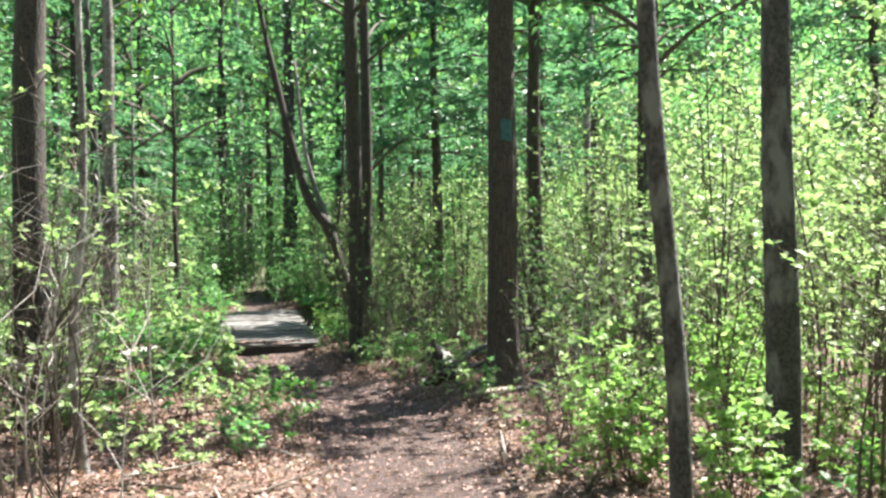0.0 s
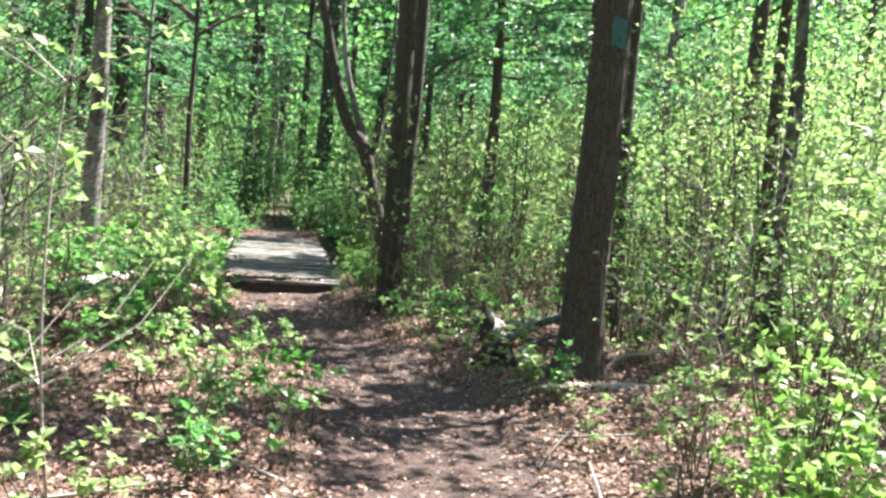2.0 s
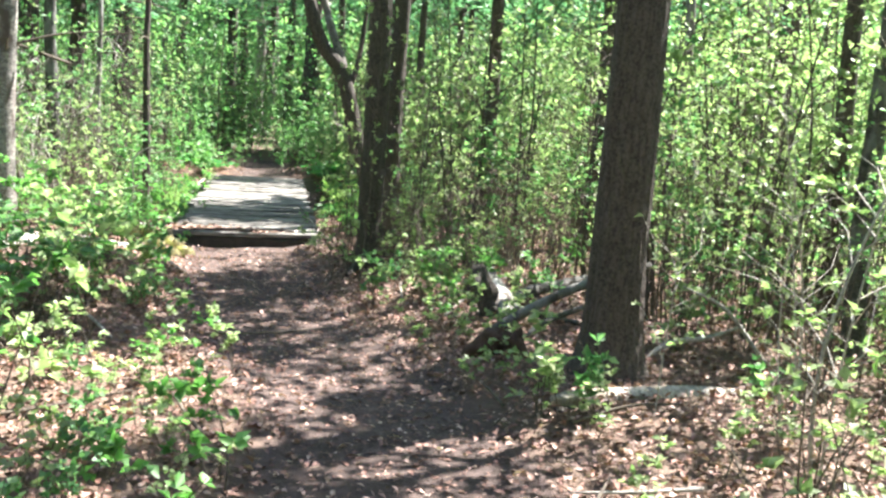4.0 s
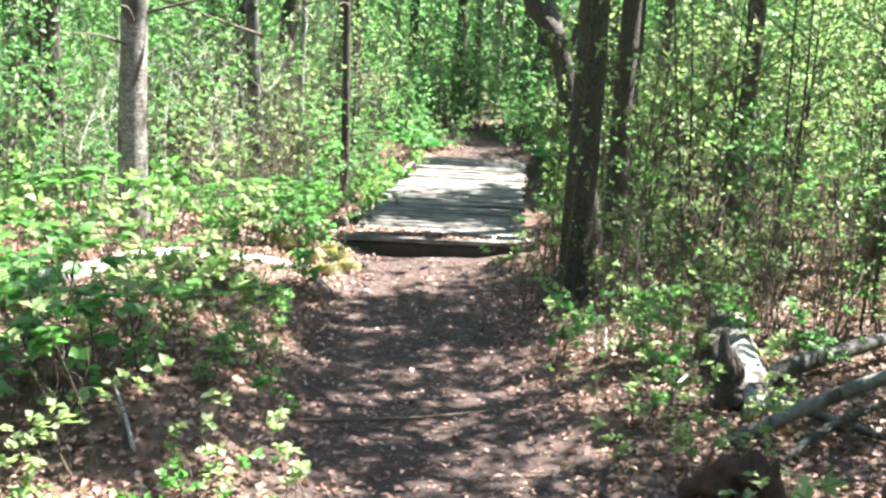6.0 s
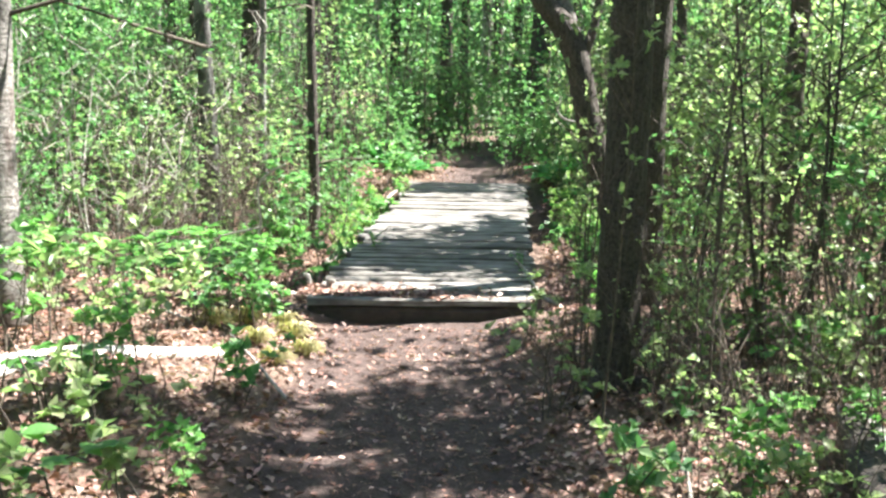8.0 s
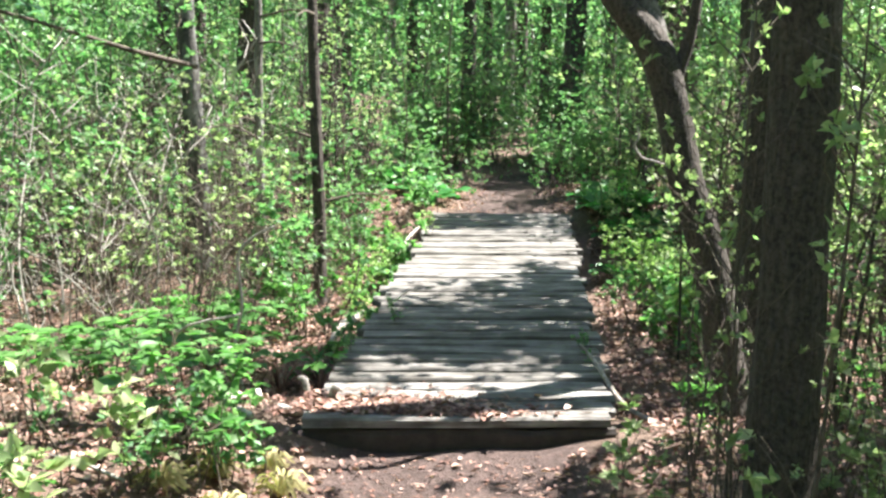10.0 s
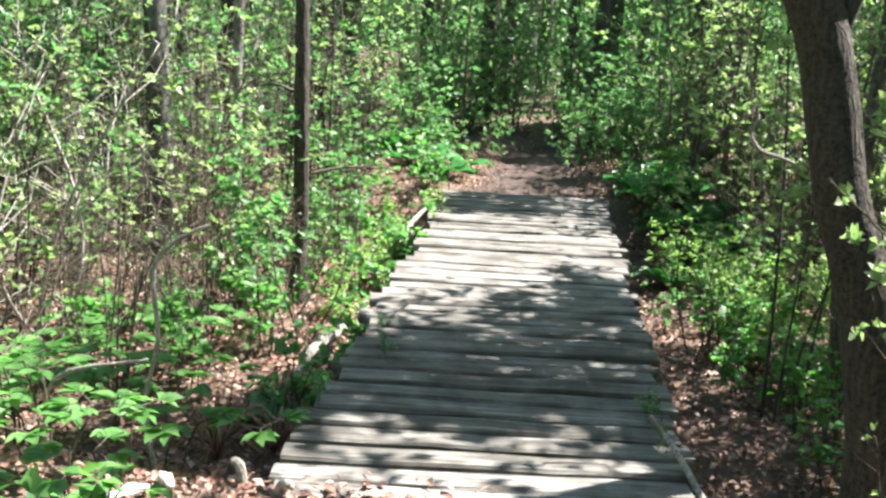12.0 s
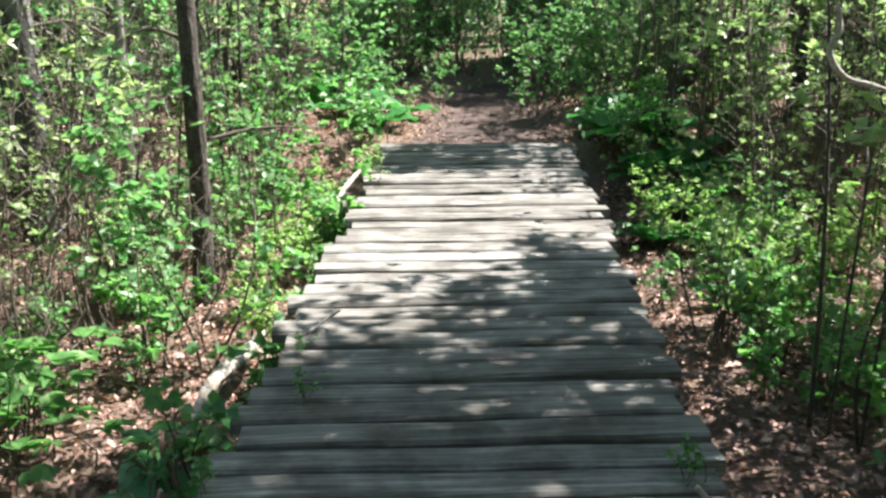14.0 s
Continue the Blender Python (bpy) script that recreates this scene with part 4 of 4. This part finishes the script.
def dead_fern_mesh(seed, count, size, mat):
    """Last year's fronds: narrow brown blades that arch over and hang."""
    r = random.Random(seed)
    b = Build()
    for k in range(count):
        a = k * 2.4 + r.uniform(-0.4, 0.4)
        reach, lift = size * r.uniform(0.3, 0.9), size * r.uniform(0.3, 0.8)
        verts, faces = [], []
        for i in range(7):
            f = i / 6
            d, z = reach * f, lift * math.sin(min(1.0, f * 1.15) * 2.4)
            w = 0.0045 * (1 - 0.8 * abs(f - 0.35))
            for q in (-1, 1):
                verts.append((math.cos(a) * d - math.sin(a) * w * q, math.sin(a) * d + math.cos(a) * w * q, z + 0.004 * q))
        faces = [(2 * i, 2 * i + 1, 2 * i + 3, 2 * i + 2) for i in range(6)]
        b.add(verts, faces)
    return b.mesh("fronds", mat, True)


FERN = [dead_fern_mesh(70 + i, 46, 0.24 + 0.04 * i, DRY_LEAF) for i in range(3)]
STRAW = leaf_material("straw", [(0.0, (0.3, 0.24, 0.11)), (0.5, (0.42, 0.36, 0.17)), (1.0, (0.55, 0.5, 0.27))], 0.3, 0.6)
STRAW_TUFT = [dead_fern_mesh(80 + i, 70, 0.13 + 0.02 * i, STRAW) for i in range(2)]
for i, (x, y) in enumerate(((-0.5, -1.75), (-0.62, -1.5), (-0.75, -1.85), (-0.88, -1.55), (-0.6, -2.05), (-1.0, -1.8), (-0.72, -1.3))):
    tagged(part("dry_grass", STRAW_TUFT[i % 2], None, "", pose(x, y, ground_z(x, y), 0, 0, 41 * i)), "low tuft of straw-coloured dry grass in sun", "grass", "dry grass tufts")
for i, (x, y) in enumerate(((-0.92, 0.6), (-1.0, 0.95), (-1.12, 0.4), (-0.97, 1.25))):
    tagged(part("dead_fern", FERN[i % 3], None, "", pose(x, y, ground_z(x, y), 0, 0, 50 * i)), "tuft of dead brown fern fronds beside planks", "fern", "dead ferns")


scatter("brush", "thin brown brush beside the boardwalk", "shrub", BRUSH, "twiggy brush", 14, (-2.6, -1.15, 0.9, 4.6), 55, 0.15, (0.5, 0.85))
scatter("dead_brush", "bare brown brush beside the boardwalk", "shrub", DEAD_DARK, "twiggy brush", 8, (-2.8, -1.4, 0.9, 4.2), 56, 0.3, (0.5, 0.8))
scatter("seedling", "leafy seedling in litter beside the boardwalk", "seedling", LOW, "seedlings on the forest floor", 26, (-2.6, -1.0, 0.9, 5.2), 57, 0.1, (0.7, 1.3))
scatter("seedling", "small few-leaved seedling in leaf litter", "seedling", LOW + LOW_YELLOW * 2, "seedlings on the forest floor", 46, (-1.7, 0.5, -8.2, -4.2), 53, -0.02, (0.4, 0.8))
scatter("seedling", "small few-leaved seedling in leaf litter", "seedling", LOW_YELLOW, "seedlings on the forest floor", 18, (1.2, 2.6, -8.0, -4.8), 54, 0.0, (0.4, 0.8))


# ---- conifers ----
def conifer_meshes(seed, low, high, reach, sprays):
    r = np.random.default_rng(seed)
    b = Build()
    cs, ws = [], []
    z = low
    while z < high:
        f = (z - low) / (high - low)
        for k in range(4):
            a = r.random() * 6.28
            ln = reach * (1.0 - 0.8 * f) * (0.6 + 0.5 * r.random())
            way = Vector((math.cos(a), math.sin(a), 0.12))
            pts = [Vector((0, 0, z)) + way * ln * g + Vector((0, 0, -0.28 * ln * g * g)) for g in (0, 0.35, 0.7, 1.0)]
            b.add(*tube(pts, [0.022, 0.015, 0.01, 0.004], 4, cap=False))
            for _ in range(sprays):
                g = 0.25 + 0.75 * r.random()
                side = r.normal() * 0.3 * ln * (1.1 - g)
                p = Vector((0, 0, z)) + way * ln * g + Vector((-way.y, way.x, 0)) * side + Vector((0, 0, -0.28 * ln * g * g + r.normal() * 0.04))
                for _ in range(3):
                    cs.append(tuple(p))
                    ws.append((way.x + r.normal() * 0.7, way.y + r.normal() * 0.7, r.normal() * 0.35 - 0.1))
        z += 0.24 + 0.18 * r.random()
    cs, ws = np.array(cs), np.array(ws)
    n = len(cs)
    v, t = leaf_arrays(cs, ws, r.normal(size=(n, 3)) * 0.5 + [0, 0, 1], 0.17 * (0.7 + 0.6 * r.random(n)), 0.04)
    return b.mesh("boughs", TWIG, True), leaf_mesh("needles", v, t, NEEDLE)


CONIFER = [conifer_meshes(400, 2.8, 9.0, 1.8, 24), conifer_meshes(401, 3.2, 10.5, 2.0, 24), conifer_meshes(402, 3.5, 9.0, 1.9, 44), conifer_meshes(403, 4.5, 9.4, 1.75, 30), conifer_meshes(404, 3.2, 6.2, 1.4, 20)]


def conifer(x, y, k, radius, label="soft-needled conifer with spreading boughs", h=10.5):
    root = new("conifer_tree")
    z0 = ground_z(x, y)
    root.location = (x, y, z0)
    root.rotation_euler.z = (x * 7.3 + y * 3.1) % 6.28
    pts = [(0.02 * math.sin(q), 0.02 * math.cos(q * 1.3), q) for q in np.linspace(-0.1, h, 14)]
    part("trunk", mesh_from("trunk", *tube(pts, radius * np.linspace(1.15, 0.15, 14), 10, 0.12, x), BARK_PINE, True), root)
    part("branchwork", CONIFER[k][0], root)["kind"] = "stuff"
    part("needle_mass", CONIFER[k][1], root)["kind"] = "stuff"
    tagged(root, label, "tree", "conifers")


PINE_TOP = conifer_meshes(405, 4.8, 10.5, 1.7, 22)
part("branchwork", PINE_TOP[0], pine)["kind"] = "stuff"
part("needle_mass", PINE_TOP[1], pine)["kind"] = "stuff"

for i, (x, y) in enumerate(((3.7, -0.6), (2.2, 12.4), (-0.9, 12.5), (4.4, 13.5), (-3.4, 13.0), (9.0, 11.0), (-2.6, 8.6), (0.4, 16.0), (-6.0, 12.0), (6.8, 8.4), (-3.7, 6.4), (-4.2, 1.2), (-5.6, -1.8), (9.5, -1.0), (-6.4, 4.6), (7.5, 12.5), (1.0, 19.0), (-2.4, 17.0), (4.0, 18.0))):
    conifer(x, y, i % 2, 0.09 + 0.015 * (i % 3))
conifer(2.6, 11.2, 0, 0.11, "soft conifer beyond the boardwalk's end")
# these five are added, placed along the sun's way to block it
conifer(4.2, -4.7, 4, 0.07, "young soft-needled conifer added to shade the pine's foot", 6.8)
conifer(3.9, 9.3, 4, 0.07, "young soft-needled conifer added to shade the dirt past the boardwalk", 6.8)
conifer(3.45, -2.8, 3, 0.1, "dense soft-needled conifer added to shade the path")
conifer(3.2, 3.05, 2, 0.1, "dense soft-needled conifer added to shade the boardwalk")
conifer(2.7, 7.1, 4, 0.07, "dense soft-needled conifer added to shade the boardwalk's end")


# ---- far trees ----
def far_tree(x, y, radius, mat, k, seed):
    label = "straight dark pine trunk deep in the woods" if mat is BARK_PINE else "slim grey trunk deep in the woods"
    tree("forest_tree", label, x, y, radius, 11.0, mat, (random.Random(seed).uniform(-0.03, 0.03), 0), 9, CROWNS[k], 1.3, 0.12, seed, "far woodland trees")


rr = random.Random(77)
placed = 0
while placed < 70:
    y = rr.uniform(-12, 44)
    x = rr.uniform(-20, 20)
    if y < 10 and abs(x) < 5.0 or abs(x - line(TRAIL, y)) < 0.8:
        continue
    far_tree(x, y, rr.choice((0.05, 0.07, 0.11, 0.16, 0.2)), rr.choice((BARK_PINE, BARK_PINE, BARK_GREY)), rr.randrange(3), 500 + placed)
    placed += 1
for x, y, rad in ((-3.2, 7.2, 0.16), (-4.6, 9.5, 0.14), (0.9, 14.5, 0.2), (-0.8, 17.0, 0.12), (2.6, 16.0, 0.16), (-5.4, 3.2, 0.14), (-0.2, 21.0, 0.15)):
    far_tree(x, y, rad, BARK_PINE, 0, int(900 + x * 10 + y))


# ---- the woods beyond, as stuff ----
def undergrowth(name, label, count, xs, ys, top, size, mat, seed, keep):
    r = np.random.default_rng(seed)
    clumps = count // 26
    cx, cy = r.uniform(*xs, clumps), r.uniform(*ys, clumps)
    ok = np.array([keep(a, b2) for a, b2 in zip(cx, cy)])
    cx, cy = cx[ok], cy[ok]
    base = np.array([ground_z(a, b2) for a, b2 in zip(cx, cy)])
    cz = base + top * r.random(len(cx)) ** 1.2
    pick = r.integers(0, len(cx), count)
    p = np.stack([cx, cy, cz], 1)[pick] + r.normal(size=(count, 3)) * [0.28, 0.28, 0.2] * (size / 0.07) ** 0.5
    p[:, 2] = np.maximum(p[:, 2], base[pick] + 0.02)
    w = r.normal(size=(count, 3))
    n = r.normal(size=(count, 3)) * 0.7 + [0, 0, 1]
    v, t = leaf_arrays(p, w, n, size * (0.6 + 0.8 * r.random(count)), size * 0.55)
    return tagged(part(name, leaf_mesh(name, v, t, mat)), label, "foliage", kind="stuff")


def stems_stuff(name, label, count, xs, ys, seed, keep):
    r = random.Random(seed)
    b = Build()
    made = 0
    while made < count:
        x, y = r.uniform(*xs), r.uniform(*ys)
        if not keep(x, y):
            continue
        z, h = ground_z(x, y), r.uniform(1.5, 4.5)
        q = r.uniform(0.006, 0.018)
        p = [(x, y, z - 0.05), (x + r.gauss(0, 0.08), y, z + h * 0.35), (x + r.gauss(0, 0.15), y + r.gauss(0, 0.1), z + h * 0.7), (x + r.gauss(0, 0.3), y, z + h)]
        b.add(*tube(p, [q, q * 0.8, q * 0.6, q * 0.25], 4, cap=False))
        made += 1
    return tagged(part(name, b.mesh(name, TWIG, True)), label, "brush", kind="stuff")


def beyond(x, y):
    return (abs(x - line(TRAIL, y)) > 0.6 or y > 9.8) and (y > 7.4 or abs(x) > 3.4)


undergrowth("far_undergrowth", "dense fresh green undergrowth beyond the boardwalk", 76000, (-13, 13), (7.4, 19), 2.8, 0.07, LEAF_GREEN, 21, beyond)
undergrowth("far_thicket", "dense yellow-green thicket beside the path", 56000, (3.0, 11), (-13, 9), 2.9, 0.065, LEAF_YELLOW, 22, beyond)
undergrowth("far_thicket", "tall yellow-green thicket deep beside the path", 26000, (7.5, 13), (-10, 9), 5.0, 0.09, LEAF_YELLOW, 34, beyond)
undergrowth("far_brush", "dense green thicket on the low side", 48000, (-12, -3.2), (-5, 9), 3.4, 0.065, LEAF_GREEN, 23, beyond)
undergrowth("far_brush", "sparse olive brush on the low side", 20000, (-12, -2.8), (-13, -5), 2.8, 0.05, LEAF_OLIVE, 33, lambda x, y: True)
stems_stuff("brush_stems", "countless bare brown stems of the brush", 420, (-10, -2.2), (-12.5, -5), 35, lambda x, y: True)
undergrowth("far_woods", "distant wall of woodland leaves", 64000, (-32, 32), (18, 48), 12.0, 0.26, LEAF_GREEN, 24, lambda x, y: True)
undergrowth("far_woods", "distant wall of woodland leaves", 13000, (-45, 45), (-40, -17), 8.0, 0.3, LEAF_DARK, 25, lambda x, y: True)
undergrowth("far_woods", "distant wall of woodland leaves", 26000, (11, 36), (-18, 22), 9.0, 0.24, LEAF_GREEN, 26, lambda x, y: True)
undergrowth("far_woods", "distant wall of woodland leaves", 26000, (-36, -11), (-18, 22), 9.0, 0.24, LEAF_GREEN, 27, lambda x, y: True)
undergrowth("far_brush", "leafy undergrowth behind the walk's start", 24000, (-14, 14), (-30, -16.5), 2.6, 0.09, LEAF_GREEN, 28, lambda x, y: abs(x - line(TRAIL, y)) > 0.9)
undergrowth("far_brush", "leafy undergrowth beside the walk's start", 12000, (-12, 12), (-17.5, -12.5), 1.8, 0.07, LEAF_GREEN, 29, lambda x, y: abs(x - line(TRAIL, y)) > 3.0)
stems_stuff("thicket_stems", "countless thin stems of the thicket", 800, (-13, 13), (-13, 22), 31, beyond)


# ---- leaf litter ----
def litter(count, seed):
    r = np.random.default_rng(seed)
    y = r.uniform(-15.5, 8.5, count * 3)
    x = r.uniform(-4.2, 4.4, count * 3)
    trail = np.interp(y, [a for a, _ in TRAIL], [b2 for _, b2 in TRAIL])
    off = np.abs(x - trail)
    chance = np.clip((off - 0.3) / 0.55, 0.01, 1.0) * np.clip(1.25 - off / 5.0, 0.2, 1)
    chance[(y > -0.85) & (y < 6.1) & (off < 0.85)] = 0.0
    ok = np.flatnonzero(r.random(count * 3) < chance)[:count]
    x, y = x[ok], y[ok]
    z = np.array([ground_z(a, b2) for a, b2 in zip(x, y)]) + 0.008 + 0.02 * r.random(len(x))
    n = len(x)
    w = r.normal(size=(n, 3)) * [1, 1, 0.25]
    up = r.normal(size=(n, 3)) * 0.35 + [0, 0, 1]
    s = 0.022 + 0.03 * r.random(n)
    v, t = leaf_arrays(np.stack([x, y, z], 1), w, up, s, s * 0.6, 0.3)
    return tagged(part("leaf_litter", leaf_mesh("leaf_litter", v, t, DRY_LEAF)), "curled dry brown leaves over the ground", "leaf litter", kind="stuff")


litter(115000, 61)


def distance_ring(radius, seed):
    """The far edge of the woods, seen only through gaps."""
    n = 160
    verts, faces = [], []
    for i in range(n):
        a = 2 * math.pi * i / n
        top = 25 + 5 * noise.noise(Vector((math.cos(a) * 6, math.sin(a) * 6, seed))) + 2 * noise.noise(Vector((math.cos(a) * 25, math.sin(a) * 25, seed)))
        for z in (-3, top):
            verts.append((radius * math.cos(a), radius * math.sin(a), z))
    for i in range(n):
        j = (i + 1) % n
        faces.append((2 * i, 2 * j, 2 * j + 1, 2 * i + 1))
    return tagged(part("backdrop", mesh_from("backdrop", verts, faces, FAR_WOOD)), "hazy green far woods", "woods", kind="structure")


distance_ring(58, 5)

# ---- the boardwalk ----
def deck_z(y):
    return -0.055 + 0.027 * y


SKEW = 6.5      # degrees by which the boards lie askew to the deck's line


def board_mesh(length, depth, thick, seed):
    """A worn board: rounded top edges, slightly uneven ends."""
    r = random.Random(seed)
    nx = 6
    verts, faces = [], []
    prof = [(-0.5, -1.0), (-0.5, -0.25), (-0.445, 0.0), (0.445, 0.0), (0.5, -0.25), (0.5, -1.0)]
    ends = (r.uniform(-0.06, 0.045), r.uniform(-0.04, 0.045))
    for i in range(nx + 1):
        f = i / nx
        x = -length / 2 - ends[0] + f * (length + ends[0] + ends[1])
        bow = r.uniform(-0.004, 0.004)
        sag = 0.004 * r.uniform(-1, 1)
        for py, pz in prof:
            chip = r.uniform(-0.004, 0.004) if abs(py) > 0.4 else 0
            verts.append((x, py * depth + bow + chip, pz * thick + sag))
    k = len(prof)
    for i in range(nx):
        for j in range(k):
            a, b2 = i * k + j, i * k + (j + 1) % k
            faces.append((a, b2, b2 + k, a + k))
    faces.append(tuple(range(k))[::-1])
    faces.append(tuple(range(nx * k, (nx + 1) * k)))
    return mesh_from("plank", verts, faces, PLANK)


def build_boardwalk():
    deck = new("boardwalk")
    deck.location = (0, -0.75, deck_z(-0.75))
    base = deck.location
    tagged(deck, "weathered grey plank boardwalk with sun and shade bands", "boardwalk", kind="structure")
    boards = [board_mesh(1.47, 0.138, 0.045, 40 + i) for i in range(11)]
    r = random.Random(5)
    y, i = -0.68, 0
    while y < 5.95:
        x = 0.02 + r.uniform(-0.012, 0.012) - 0.009 * y
        p = part("plank", boards[r.randrange(11)], deck)
        p.matrix_basis = pose(x - base.x, y - base.y, deck_z(y) - base.z + r.uniform(-0.006, 0.007), math.degrees(0.027) + r.uniform(-0.8, 0.8), r.uniform(-0.35, 0.35), SKEW + r.uniform(-0.35, 0.35))
        if r.random() < 0.5:
            p.rotation_euler.z += math.pi
        y += 0.161 + r.uniform(-0.005, 0.006)
        i += 1
    for x in (-0.6, 0.0, 0.6):
        b = Build()
        n = 8
        verts, faces = [], []
        for k in range(n + 1):
            yy = -0.62 + 6.55 * k / n
            z = deck_z(yy) - 0.042
            for dx, dz in ((-0.045, -0.16), (-0.045, 0.0), (0.045, 0.0), (0.045, -0.16)):
                verts.append((x + dx - 0.009 * yy - base.x, yy - base.y, z + dz - base.z))
        for k in range(n):
            for j in range(4):
                a, b2 = k * 4 + j, k * 4 + (j + 1) % 4
                faces.append((a, b2, b2 + 4, a + 4))
        faces += [(0, 1, 2, 3), (n * 4 + 3, n * 4 + 2, n * 4 + 1, n * 4)]
        part("joist", mesh_from("joist", verts, faces, BEAM), deck)
    # added dark beam, standing in for shade and dark soil below the edge
    verts, faces = [], []
    for k in range(9):
        x = -0.74 + 1.5 * k / 8
        dy = 0.01 * math.sin(k * 1.9) + math.tan(radians(SKEW)) * x
        for oy, oz in ((0.005, -0.26), (0.0, -0.075), (0.012, -0.05), (0.07, -0.05), (0.075, -0.26)):
            verts.append((x, oy + dy, oz + 0.008 * math.sin(k * 2.7 + oy * 40)))
    for k in range(8):
        for j in range(5):
            a, b2 = k * 5 + j, k * 5 + (j + 1) % 5
            faces.append((a, b2, b2 + 5, a + 5))
    faces += [tuple(range(5))[::-1], tuple(range(40, 45))]
    part("shade_sill", mesh_from("shade_sill", verts, faces, BEAM), deck, "added dark beam for shade and soil under the front edge")
    return deck


build_boardwalk()


def needle_drift(count, seed):
    """Brown needles and leaf bits blown over the front boards."""
    r = np.random.default_rng(seed)
    x = np.clip(r.normal(-0.3, 0.32, count), -0.75, 0.72)
    y = -0.72 + np.abs(r.normal(0, 0.13, count)) + 0.1 * (r.random(count) < 0.2) * r.random(count)
    z = np.array([deck_z(v) for v in y]) + 0.006 + 0.015 * r.random(count)
    w = r.normal(size=(count, 3)) * [1, 1, 0.1]
    n = r.normal(size=(count, 3)) * 0.2 + [0, 0, 1]
    s = 0.03 + 0.04 * r.random(count)
    v, t = leaf_arrays(np.stack([x, y, z], 1), w, n, s, np.where(r.random(count) < 0.7, 0.006, 0.03))
    tagged(part("needle_drift", leaf_mesh("needle_drift", v, t, DRY_LEAF)), "brown needles and leaf bits on the planks", "leaf litter", kind="stuff")


needle_drift(1700, 91)


def trail_bits(count, seed):
    """Needles, bark crumbs and leaf bits trodden into the path."""
    r = np.random.default_rng(seed)
    y = r.uniform(-13.5, -0.85, count)
    x = np.interp(y, [a for a, _ in TRAIL], [c for _, c in TRAIL]) + r.normal(0, 0.36, count)
    z = np.array([ground_z(a, c) for a, c in zip(x, y)]) + 0.004 + 0.006 * r.random(count)
    w = r.normal(size=(count, 3)) * [1, 1, 0.12]
    n = r.normal(size=(count, 3)) * 0.25 + [0, 0, 1]
    s = 0.02 + 0.045 * r.random(count) ** 2
    v, t = leaf_arrays(np.stack([x, y, z], 1), w, n, s, np.where(r.random(count) < 0.6, 0.005, 0.018))
    tagged(part("trail_debris", leaf_mesh("trail_debris", v, t, DRY_LEAF)), "brown needles and crumbs trodden into the path", "leaf litter", kind="stuff")


trail_bits(8500, 92)

# sprigs that grow through and over the boards
for i, (x, y, s) in enumerate(((0.64, 0.5, 0.4), (0.67, 0.18, 0.25), (-0.52, 0.95, 0.35), (-0.6, 1.4, 0.3), (-0.7, 4.7, 0.6), (-0.68, 4.35, 0.5), (-0.7, 0.35, 0.4))):
    plant("seedling", "small sprig growing up between planks", "seedling", (LOW_YELLOW if y > 4 else LOW)[i % 3], "seedlings on the forest floor", pose(x, y, deck_z(y), 0, 12 if y > 4 else 0, 50 * i) @ Matrix.Diagonal((s, s, s, 1)))
